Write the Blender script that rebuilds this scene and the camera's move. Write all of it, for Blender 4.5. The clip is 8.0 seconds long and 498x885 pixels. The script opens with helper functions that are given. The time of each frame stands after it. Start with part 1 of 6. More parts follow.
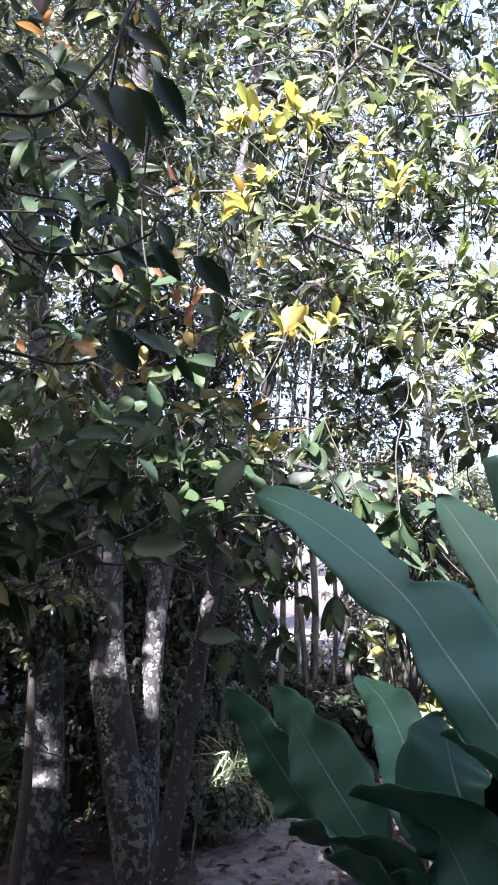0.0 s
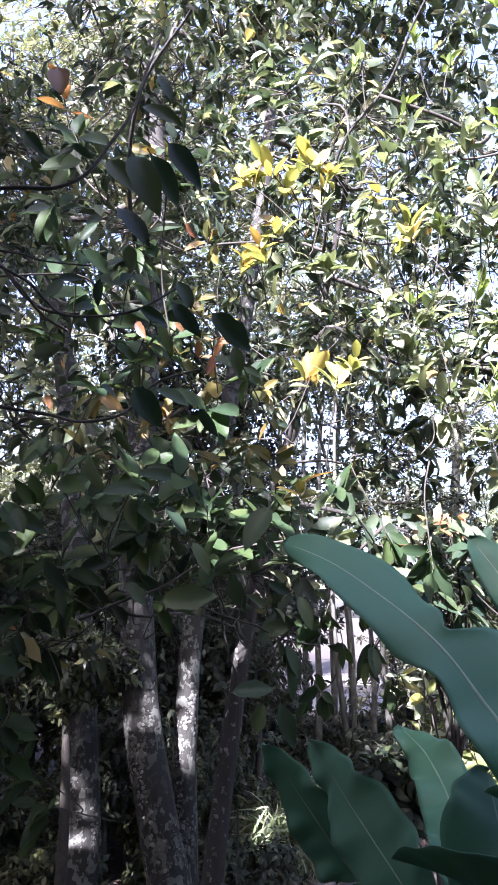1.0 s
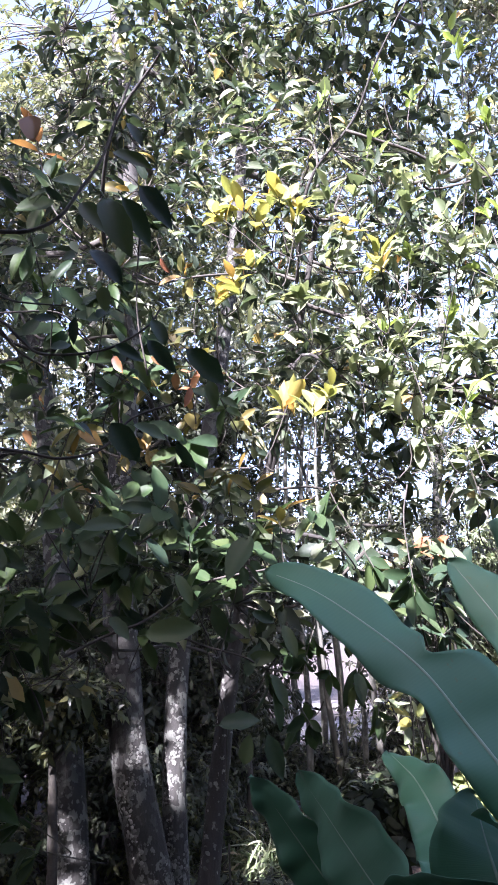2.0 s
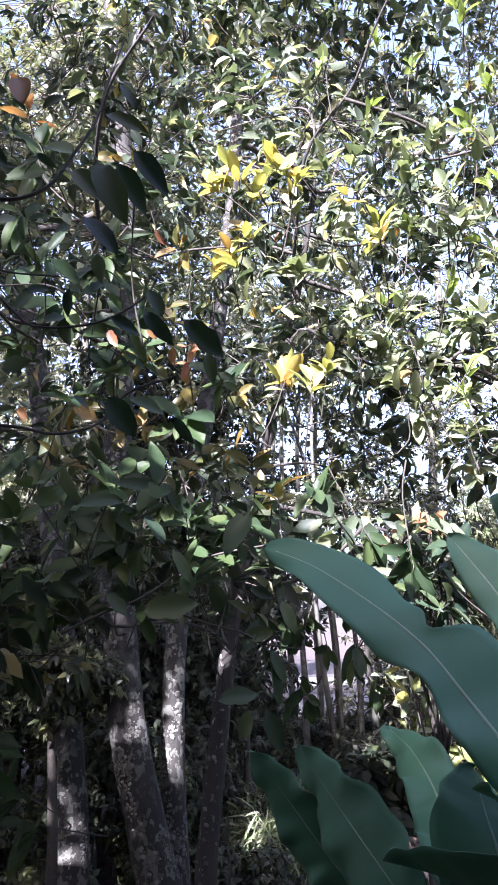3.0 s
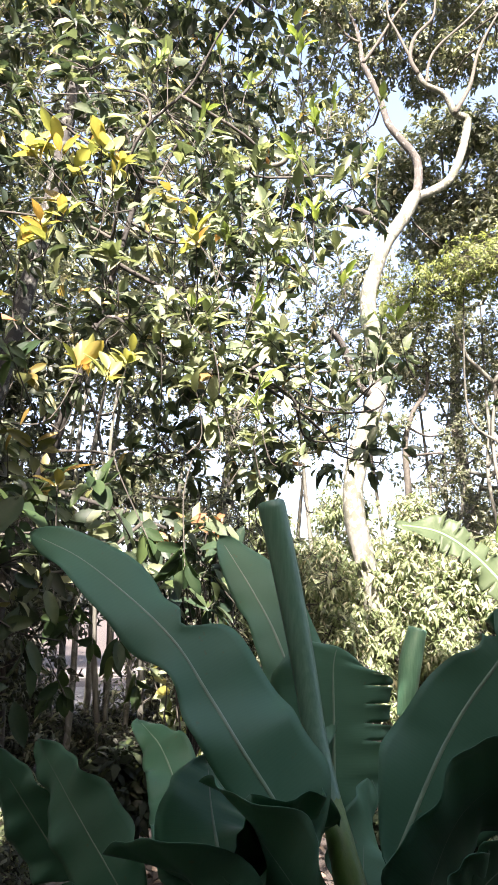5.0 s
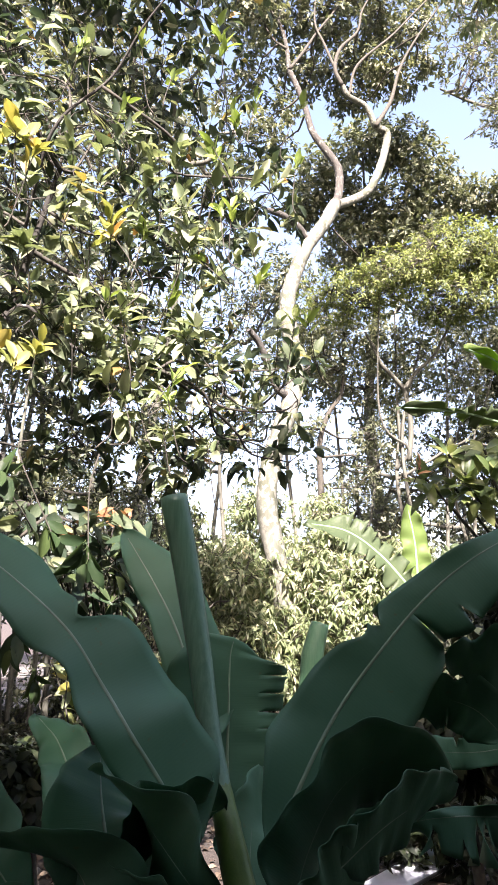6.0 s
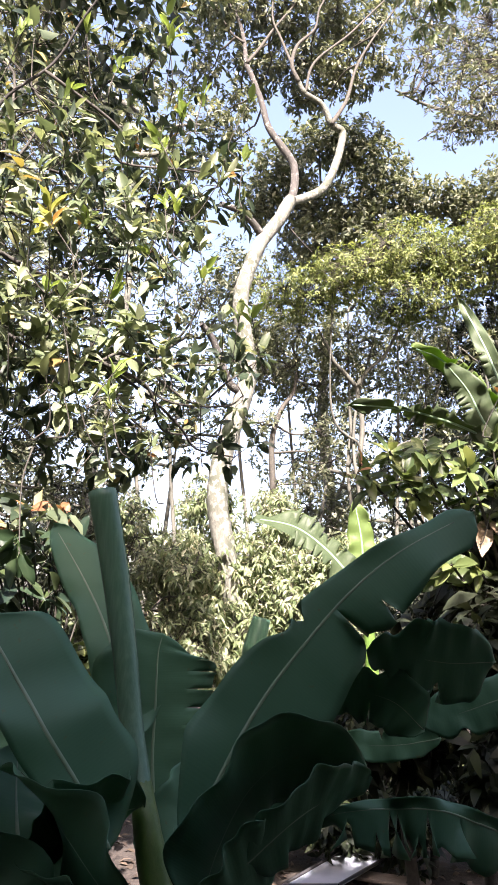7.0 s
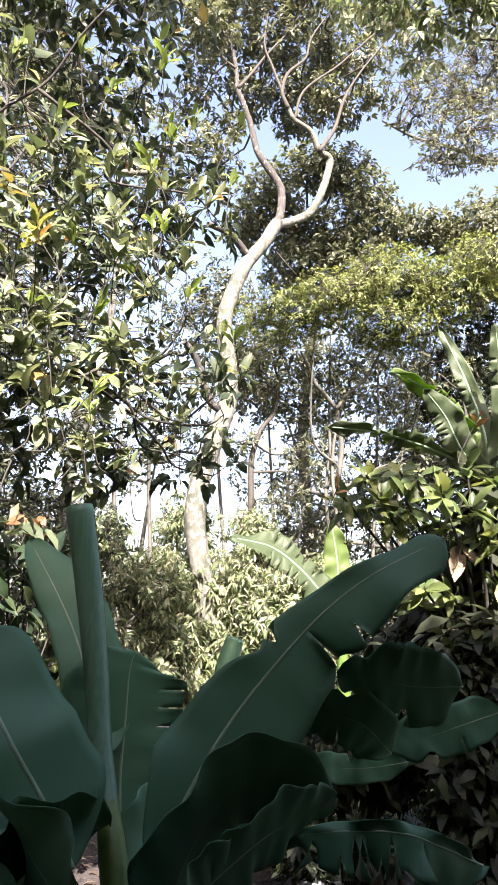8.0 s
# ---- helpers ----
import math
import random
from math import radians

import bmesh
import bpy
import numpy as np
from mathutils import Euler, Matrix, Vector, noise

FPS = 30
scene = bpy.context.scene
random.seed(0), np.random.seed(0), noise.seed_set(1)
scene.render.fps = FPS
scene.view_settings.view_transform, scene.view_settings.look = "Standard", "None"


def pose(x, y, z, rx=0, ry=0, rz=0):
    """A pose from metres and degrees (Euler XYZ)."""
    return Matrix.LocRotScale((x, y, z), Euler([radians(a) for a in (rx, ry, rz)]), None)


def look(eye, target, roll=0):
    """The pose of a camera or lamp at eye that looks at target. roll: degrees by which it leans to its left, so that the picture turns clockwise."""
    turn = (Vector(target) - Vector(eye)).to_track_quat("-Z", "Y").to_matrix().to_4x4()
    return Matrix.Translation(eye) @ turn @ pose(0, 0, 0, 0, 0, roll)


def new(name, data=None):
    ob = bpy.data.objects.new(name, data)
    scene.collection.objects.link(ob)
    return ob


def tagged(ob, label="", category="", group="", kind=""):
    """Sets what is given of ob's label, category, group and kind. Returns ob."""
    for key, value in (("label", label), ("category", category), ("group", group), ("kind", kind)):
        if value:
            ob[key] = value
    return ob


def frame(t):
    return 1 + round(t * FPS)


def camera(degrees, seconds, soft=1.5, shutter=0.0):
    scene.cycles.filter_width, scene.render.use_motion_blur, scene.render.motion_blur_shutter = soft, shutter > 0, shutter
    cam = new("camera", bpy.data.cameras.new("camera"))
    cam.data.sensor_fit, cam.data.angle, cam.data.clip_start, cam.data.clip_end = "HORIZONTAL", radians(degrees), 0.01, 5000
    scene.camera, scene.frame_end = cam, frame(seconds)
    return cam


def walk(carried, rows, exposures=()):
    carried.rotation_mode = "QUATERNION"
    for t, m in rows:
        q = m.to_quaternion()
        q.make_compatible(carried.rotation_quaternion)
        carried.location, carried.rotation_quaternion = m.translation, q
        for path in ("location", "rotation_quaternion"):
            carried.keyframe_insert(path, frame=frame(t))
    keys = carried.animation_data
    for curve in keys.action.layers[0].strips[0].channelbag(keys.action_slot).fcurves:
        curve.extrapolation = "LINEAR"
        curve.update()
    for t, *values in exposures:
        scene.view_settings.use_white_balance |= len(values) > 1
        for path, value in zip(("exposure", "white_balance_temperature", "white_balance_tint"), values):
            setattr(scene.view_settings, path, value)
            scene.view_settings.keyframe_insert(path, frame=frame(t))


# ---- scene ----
cam = camera(40.31, 8.0, soft=1.6)
walk(cam, [
    (0, pose(-0.022, 0.004, 2.374, 100.94, -1.50, 2.17)),
    (0.5, pose(-0.022, 0.004, 2.378, 100.67, -1.12, 3.64)),
    (1, pose(-0.013, -0.004, 2.397, 104.48, 0.16, 4.92)),
    (1.5, pose(-0.004, -0.021, 2.407, 106.54, 0.93, 5.16)),
    (1.7, pose(0.005, -0.035, 2.402, 106.97, 1.57, 4.27)),
    (2.8, pose(-0.008, -0.004, 2.405, 105.05, 3.20, 4.21)),
    (3, pose(-0.009, 0.002, 2.405, 104.77, 2.57, 3.62)),
    (3.5, pose(-0.000, 0.000, 2.400, 104.02, 2.43, 0.61)),
    (4, pose(0.008, 0.012, 2.403, 104.02, 1.97, -2.36)),
    (4.5, pose(0.038, 0.003, 2.399, 104.01, 1.21, -7.33)),
    (5, pose(0.065, -0.006, 2.407, 103.95, -0.45, -14.01)),
    (5.2, pose(0.082, -0.011, 2.403, 104.43, -0.83, -15.98)),
    (6.3, pose(0.130, -0.070, 2.384, 103.77, -0.14, -22.05)),
    (6.5, pose(0.185, -0.068, 2.386, 104.02, -0.04, -22.63)),
    (7, pose(0.194, -0.083, 2.388, 103.52, -0.29, -24.69)),
    (7.5, pose(0.189, -0.104, 2.384, 104.23, -0.97, -26.80)),
    (8, pose(0.186, -0.114, 2.388, 105.12, -1.59, -26.76)),
], exposures=[(0, 3.32, 5720, 35), (3.9, 3.1, 5750, 38), (4.5, 3.06, 5600, 42), (5.0, 2.98, 6850, 24), (6.4, 2.71, 6750, 27), (8, 2.64, 6750, 27)])

# ---- light ----
SUN_YAW, SUN_UP = 160.0, 40.0          # degrees to the left of +y, and above the horizon
to_sun = Vector((-math.sin(radians(SUN_YAW)) * math.cos(radians(SUN_UP)),
                 math.cos(radians(SUN_YAW)) * math.cos(radians(SUN_UP)), math.sin(radians(SUN_UP))))
world = bpy.data.worlds.new("sky")
world.use_nodes = True
scene.world = world
sky = world.node_tree.nodes.new("ShaderNodeTexSky")
sky.sky_type, sky.sun_disc = "NISHITA", False
sky.sun_elevation, sky.sun_rotation = radians(SUN_UP), radians(-SUN_YAW)
sky.air_density, sky.dust_density, sky.ozone_density = 1.0, 4.0, 0.3
back = world.node_tree.nodes["Background"]
back.inputs["Strength"].default_value = 0.105
world.node_tree.links.new(sky.outputs[0], back.inputs["Color"])
sun = new("sun", bpy.data.lights.new("sun", "SUN"))
sun.data.energy, sun.data.angle, sun.data.color = 5.0, radians(0.53), (1.0, 0.96, 0.9)
sun.matrix_world = look(to_sun * 30, (0, 0, 0))

# ---- materials ----


def nodes_of(name):
    m = bpy.data.materials.new(name)
    m.use_nodes = True
    nt = m.node_tree
    return m, nt, nt.nodes["Principled BSDF"], nt.nodes["Material Output"]


def ramp(nt, fac, stops):
    r = nt.nodes.new("ShaderNodeValToRGB")
    while len(r.color_ramp.elements) < len(stops):
        r.color_ramp.elements.new(0.5)
    for e, (pos, col) in zip(r.color_ramp.elements, stops):
        e.position, e.color = pos, (*col, 1)
    nt.links.new(fac, r.inputs["Fac"])
    return r.outputs["Color"]


def noise_fac(nt, scale, detail=4.0, rough=0.6, stretch=None, source="Object"):
    co = nt.nodes.new("ShaderNodeTexCoord").outputs[source]
    if stretch:
        mp = nt.nodes.new("ShaderNodeMapping")
        mp.inputs["Scale"].default_value = stretch
        nt.links.new(co, mp.inputs["Vector"])
        co = mp.outputs["Vector"]
    n = nt.nodes.new("ShaderNodeTexNoise")
    n.inputs["Scale"].default_value, n.inputs["Detail"].default_value, n.inputs["Roughness"].default_value = scale, detail, rough
    nt.links.new(co, n.inputs["Vector"])
    return n.outputs["Fac"]


def mix(nt, fac, a, b, kind="MIX"):
    m = nt.nodes.new("ShaderNodeMix")
    m.data_type, m.blend_type = "RGBA", kind
    for socket, v in ((m.inputs["Factor"], fac), (m.inputs["A"], a), (m.inputs["B"], b)):
        if isinstance(v, (int, float)):
            socket.default_value = v
        elif isinstance(v, tuple):
            socket.default_value = (*v, 1)
        else:
            nt.links.new(v, socket)
    return m.outputs["Result"]


def bump(nt, bsdf, height, strength=0.4, distance=0.01):
    b = nt.nodes.new("ShaderNodeBump")
    b.inputs["Strength"].default_value, b.inputs["Distance"].default_value = strength, distance
    nt.links.new(height, b.inputs["Height"])
    nt.links.new(b.outputs["Normal"], bsdf.inputs["Normal"])


def leaf_material(name, stops, rough=0.42, through_light=0.3, glow=(1.0, 1.0, 0.66), single=False, spots=0.14, shine=0.4):
    """Leaves: each leaf takes a colour from the ramp; some light passes through the blade."""
    m, nt, bsdf, out = nodes_of(name)
    if single:
        fac = nt.nodes.new("ShaderNodeObjectInfo").outputs["Random"]
    else:
        fac = nt.nodes.new("ShaderNodeNewGeometry").outputs["Random Per Island"]
    col = ramp(nt, fac, stops)
    blotch = noise_fac(nt, 9.0, 3.0)
    col = mix(nt, ramp(nt, blotch, [(0.45, (0, 0, 0)), (0.75, (spots, spots, spots))]), col, (0.1, 0.1, 0.04))
    nt.links.new(col, bsdf.inputs["Base Color"])
    bsdf.inputs["Roughness"].default_value = rough
    bsdf.inputs["Specular IOR Level"].default_value = shine
    tr = nt.nodes.new("ShaderNodeBsdfTranslucent")
    nt.links.new(mix(nt, 1.0, mix(nt, 1.0, col, (1.7, 1.7, 1.7), "MULTIPLY"), glow, "MULTIPLY"), tr.inputs["Color"])
    sh = nt.nodes.new("ShaderNodeMixShader")
    sh.inputs["Fac"].default_value = through_light
    nt.links.new(bsdf.outputs[0], sh.inputs[1])
    nt.links.new(tr.outputs[0], sh.inputs[2])
    nt.links.new(sh.outputs[0], out.inputs["Surface"])
    return m


G1, G2, G3, G4 = (0.015, 0.028, 0.019), (0.036, 0.056, 0.03), (0.112, 0.144, 0.08), (0.2, 0.222, 0.122)
M_BROAD = leaf_material("broad_leaves", [(0.0, G1), (0.45, G2), (0.8, G3), (0.955, G4), (0.992, (0.26, 0.2, 0.07)), (1.0, (0.28, 0.13, 0.04))], 0.5, 0.27, shine=0.3)
M_BROAD_ONE = leaf_material("broad_leaf", [(0.0, (0.014, 0.036, 0.03)), (0.5, G2), (0.8, G3), (0.97, G4), (1.0, (0.26, 0.17, 0.05))], 0.42, 0.3, single=True)
M_YOUNG = leaf_material("young_leaf", [(0.0, (0.13, 0.16, 0.05)), (0.5, (0.22, 0.22, 0.06)), (0.85, (0.28, 0.24, 0.065)), (1.0, (0.27, 0.15, 0.05))], 0.45, 0.38, single=True)
M_LIME = leaf_material("lime_leaves", [(0.0, (0.1, 0.15, 0.035)), (0.6, (0.15, 0.21, 0.05)), (1.0, (0.2, 0.26, 0.075))], 0.42, 0.38)
# broad leaf in a paler copy, sunlight put into its colour
M_LIT = leaf_material("lit_broad_leaf", [(0.0, (0.07, 0.1, 0.048)), (0.6, (0.152, 0.186, 0.1)), (1.0, (0.225, 0.25, 0.152))], 0.45, 0.26, single=True)
M_LIT_LOOSE = leaf_material("lit_broad_leaves", [(0.0, (0.07, 0.1, 0.048)), (0.6, (0.152, 0.186, 0.1)), (1.0, (0.225, 0.25, 0.152))], 0.45, 0.26)
# broad leaf in a darker copy, shade put into its colour
M_SHADED_LEAF = leaf_material("shaded_broad_leaf", [(0.0, (0.016, 0.033, 0.022)), (0.6, (0.03, 0.055, 0.028)), (1.0, (0.066, 0.095, 0.035))], 0.5, 0.2, single=True, shine=0.22)
M_SHADED_LOOSE = leaf_material("shaded_broad_leaves", [(0.0, (0.018, 0.036, 0.018)), (0.6, (0.03, 0.058, 0.022)), (1.0, (0.058, 0.088, 0.028))], 0.5, 0.3, shine=0.16)
M_OCHRE_LOOSE = leaf_material("olive_leaves", [(0.0, (0.05, 0.06, 0.018)), (0.6, (0.11, 0.1, 0.025)), (1.0, (0.19, 0.12, 0.035))], 0.45, 0.4, shine=0.3)
M_RUST = leaf_material("rust_leaf", [(0.0, (0.17, 0.07, 0.035)), (1.0, (0.24, 0.13, 0.05))], 0.5, 0.2, single=True)
M_FINE = leaf_material("fine_leaves", [(0.0, (0.05, 0.063, 0.038)), (0.6, (0.1, 0.118, 0.07)), (1.0, (0.185, 0.195, 0.12))], 0.5, 0.27)
M_OLIVE = leaf_material("yellow_green_leaves", [(0.0, (0.07, 0.1, 0.028)), (0.6, (0.13, 0.165, 0.048)), (1.0, (0.21, 0.235, 0.085))], 0.5, 0.32)
M_BUSH = leaf_material("bush_leaves", [(0.0, (0.07, 0.105, 0.045)), (0.6, (0.15, 0.19, 0.09)), (0.92, (0.27, 0.29, 0.19)), (1.0, (0.34, 0.31, 0.2))], 0.45, 0.28)
# leaf colour lowered to deepen the shade in bushes and crowns
M_DARK = leaf_material("shade_darkened_leaves", [(0.0, (0.02, 0.027, 0.017)), (0.7, (0.038, 0.049, 0.029)), (1.0, (0.085, 0.098, 0.055))], 0.5, 0.2, shine=0.28)
M_UNDER = leaf_material("undergrowth_leaves", [(0.0, (0.022, 0.032, 0.016)), (0.6, (0.055, 0.07, 0.03)), (0.9, (0.105, 0.12, 0.048)), (1.0, (0.19, 0.19, 0.075))], 0.45, 0.3)
# near-black leaf colour that stands in for deep shade
M_SHADE = leaf_material("shade_toned_leaves", [(0.0, (0.008, 0.014, 0.008)), (0.7, (0.018, 0.028, 0.013)), (1.0, (0.045, 0.06, 0.022))], 0.5, 0.2, shine=0.25)
M_LITTER = leaf_material("dry_leaves", [(0.0, (0.035, 0.026, 0.019)), (0.6, (0.075, 0.055, 0.04)), (1.0, (0.17, 0.13, 0.092))], 0.7, 0.1)


def banana_material(name, dark, light, through_light=0.1):
    m, nt, bsdf, out = nodes_of(name)
    ribs = nt.nodes.new("ShaderNodeTexWave")
    uv = nt.nodes.new("ShaderNodeTexCoord").outputs["UV"]
    nt.links.new(uv, ribs.inputs["Vector"])
    ribs.inputs["Scale"].default_value, ribs.inputs["Distortion"].default_value = 40.0, 0.8
    ribs.inputs["Detail"].default_value = 1.0
    ribs.bands_direction = "X"
    col = mix(nt, noise_fac(nt, 2.3, 5.0), dark, light)
    col = mix(nt, mix(nt, 0.14, (0, 0, 0), ribs.outputs["Fac"]), col, light)
    col = mix(nt, ramp(nt, noise_fac(nt, 38.0, 2.0), [(0.68, (0, 0, 0)), (0.78, (0.5, 0.5, 0.5))]), col, (0.11, 0.12, 0.05))
    nt.links.new(col, bsdf.inputs["Base Color"])
    bsdf.inputs["Roughness"].default_value = 0.5
    bsdf.inputs["Specular IOR Level"].default_value = 0.25
    bump(nt, bsdf, mix(nt, 0.97, ribs.outputs["Fac"], noise_fac(nt, 3.0, 2.0, 0.5, (6, 0.5, 1), "UV")), 0.14, 0.012)
    tr = nt.nodes.new("ShaderNodeBsdfTranslucent")
    nt.links.new(mix(nt, 1.0, col, (2.2, 2.4, 0.8), "MULTIPLY"), tr.inputs["Color"])
    sh = nt.nodes.new("ShaderNodeMixShader")
    sh.inputs["Fac"].default_value = through_light
    nt.links.new(bsdf.outputs[0], sh.inputs[1])
    nt.links.new(tr.outputs[0], sh.inputs[2])
    nt.links.new(sh.outputs[0], out.inputs["Surface"])
    return m


M_BANANA = banana_material("banana_leaf", (0.046, 0.145, 0.078), (0.08, 0.195, 0.112))
M_BANANA_SUN = banana_material("young_banana_leaf", (0.07, 0.12, 0.035), (0.13, 0.19, 0.055), 0.4)
M_BANANA_OLD = banana_material("banana_leaf_old", (0.035, 0.06, 0.028), (0.075, 0.1, 0.05), 0.3)


def plain_material(name, a, b, scale, rough=0.7, relief=0.3, stretch=None, distance=0.01):
    m, nt, bsdf, out = nodes_of(name)
    n = noise_fac(nt, scale, 6.0, 0.65, stretch)
    nt.links.new(mix(nt, ramp(nt, n, [(0.3, (0, 0, 0)), (0.7, (1, 1, 1))]), a, b), bsdf.inputs["Base Color"])
    bsdf.inputs["Roughness"].default_value = rough
    bump(nt, bsdf, n, relief, distance)
    return m


def lichen_material(name, bark_a, bark_b, lichen, cover, spot_scale):
    """Bark with pale lichen blotches of its own outline."""
    m, nt, bsdf, out = nodes_of(name)
    fine = noise_fac(nt, 28.0, 6.0, 0.7, (1, 1, 0.35))
    base = mix(nt, fine, bark_a, bark_b)
    patch = noise_fac(nt, spot_scale, 3.0, 0.55, (1, 1, 0.8))
    mask = ramp(nt, patch, [(cover, (0, 0, 0)), (cover + 0.035, (1, 1, 1))])
    big = ramp(nt, noise_fac(nt, 1.6, 2.0), [(0.35, (0.15, 0.15, 0.15)), (0.6, (1, 1, 1))])
    col = mix(nt, mix(nt, 1.0, mask, big, "MULTIPLY"), base, lichen)
    nt.links.new(col, bsdf.inputs["Base Color"])
    bsdf.inputs["Roughness"].default_value = 0.85
    bump(nt, bsdf, fine, 0.7, 0.02)
    return m


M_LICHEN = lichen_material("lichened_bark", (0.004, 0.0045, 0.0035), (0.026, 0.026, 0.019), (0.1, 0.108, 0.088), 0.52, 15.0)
M_DARKBARK = lichen_material("dark_bark", (0.012, 0.0118, 0.0095), (0.034, 0.032, 0.025), (0.28, 0.29, 0.25), 0.64, 22.0)
M_WHITEBARK = lichen_material("pale_bark", (0.055, 0.058, 0.045), (0.215, 0.22, 0.185), (0.055, 0.062, 0.04), 0.47, 13.0)
M_UPPER = lichen_material("grey_limb_bark", (0.018, 0.017, 0.014), (0.066, 0.063, 0.053), (0.2, 0.205, 0.175), 0.58, 14.0)
M_FLAKE = leaf_material("lichen_flakes", [(0.0, (0.045, 0.047, 0.041)), (0.6, (0.1, 0.104, 0.09)), (1.0, (0.19, 0.195, 0.17))], 0.9, 0.0)
M_TWIG = plain_material("twig_bark", (0.024, 0.023, 0.017), (0.06, 0.056, 0.042), 30.0, 0.85, 0.4)
M_FARBARK = plain_material("grey_bark", (0.042, 0.044, 0.035), (0.112, 0.115, 0.09), 6.0, 0.85, 0.5, (1, 1, 0.3), 0.03)
M_MIDRIB = plain_material("banana_midrib", (0.14, 0.25, 0.14), (0.21, 0.32, 0.19), 25.0, 0.45, 0.1)
M_STEM = plain_material("banana_stem", (0.055, 0.12, 0.02), (0.1, 0.18, 0.035), 14.0, 0.5, 0.2, (3, 3, 0.4))
M_ROLL = plain_material("rolled_leaf", (0.05, 0.15, 0.085), (0.1, 0.22, 0.135), 20.0, 0.42, 0.2, (4, 4, 0.3), 0.004)
M_DEAD = plain_material("dead_leaf", (0.16, 0.11, 0.07), (0.4, 0.31, 0.2), 16.0, 0.8, 0.4)
M_PLANK = plain_material("weathered_plank", (0.16, 0.13, 0.1), (0.28, 0.24, 0.19), 10.0, 0.8, 0.3, (1, 12, 12))
M_CARD = plain_material("brown_board", (0.3, 0.19, 0.13), (0.4, 0.27, 0.19), 6.0, 0.85, 0.15)
M_SHEET = plain_material("pale_sheet", (0.36, 0.4, 0.46), (0.44, 0.48, 0.54), 3.0, 0.3, 0.05)
M_RIM = plain_material("dark_rim", (0.02, 0.02, 0.022), (0.05, 0.05, 0.05), 20.0, 0.5, 0.1)
M_STONE = plain_material("field_stone", (0.07, 0.06, 0.05), (0.16, 0.14, 0.12), 7.0, 0.9, 0.6, None, 0.03)


def ground_material():
    m, nt, bsdf, out = nodes_of("forest_soil")
    n1, n2 = noise_fac(nt, 0.7, 5.0), noise_fac(nt, 14.0, 8.0, 0.75)
    col = mix(nt, n1, (0.018, 0.015, 0.012), (0.042, 0.034, 0.027))
    col = mix(nt, ramp(nt, n2, [(0.4, (0, 0, 0)), (0.65, (0.8, 0.8, 0.8))]), col, (0.08, 0.066, 0.052))
    nt.links.new(col, bsdf.inputs["Base Color"])
    bsdf.inputs["Roughness"].default_value = 0.95
    bump(nt, bsdf, n2, 0.8, 0.03)
    return m


M_GROUND = ground_material()
M_PATH = plain_material("trodden_earth", (0.06, 0.057, 0.048), (0.22, 0.208, 0.178), 7.0, 0.95, 1.0, None, 0.04)

# ---- builders ----
rng = np.random.default_rng(7)


def unit(v):
    return v / np.maximum(np.linalg.norm(v, axis=-1, keepdims=True), 1e-9)


def mesh_of(name, verts, tris, material, uvs=None, smooth=True):
    me = bpy.data.meshes.new(name)
    verts, tris = np.asarray(verts, np.float32), np.asarray(tris, np.int32)
    me.vertices.add(len(verts))
    me.vertices.foreach_set("co", verts.ravel())
    me.loops.add(tris.size)
    me.loops.foreach_set("vertex_index", tris.ravel())
    me.polygons.add(len(tris))
    me.polygons.foreach_set("loop_start", np.arange(0, tris.size, 3, dtype=np.int32))
    me.polygons.foreach_set("use_smooth", np.full(len(tris), smooth))
    if uvs is not None:
        layer = me.uv_layers.new(name="map")
        layer.data.foreach_set("uv", np.asarray(uvs, np.float32)[tris.ravel()].ravel())
    me.update(calc_edges=True)
    me.validate()
    me.materials.append(material)
    return me


def thing(name, label, category, at=(0, 0, 0), group="", kind=""):
    e = new(name)
    e.empty_display_size = 0.2
    e.location = at
    return tagged(e, label, category, group, kind)


def child(name, mesh, parent, label="", kind=""):
    """A part whose mesh is given in world coordinates, under its thing."""
    ob = new(name, mesh)
    ob.parent = parent
    top = parent
    while top.parent:
        top = top.parent
    if parent == top:
        ob.matrix_parent_inverse = Matrix.Translation(top.location).inverted()
    return tagged(ob, label, kind=kind)


def join(parts):
    vs, fs, n = [], [], 0
    for v, f in parts:
        vs.append(v)
        fs.append(f + n)
        n += len(v)
    return np.concatenate(vs), np.concatenate(fs)


def spline(points, steps):
    """A smooth line through the points."""
    p = np.asarray(points, float)
    p = np.vstack([2 * p[0] - p[1], p, 2 * p[-1] - p[-2]])
    out = []
    for i in range(1, len(p) - 2):
        t = np.linspace(0, 1, steps, endpoint=False)[:, None]
        a, b, c, d = p[i - 1], p[i], p[i + 1], p[i + 2]
        out.append(0.5 * (2 * b + (c - a) * t + (2 * a - 5 * b + 4 * c - d) * t**2 + (3 * b - a - 3 * c + d) * t**3))
    return np.vstack([*out, p[-2:-1]])


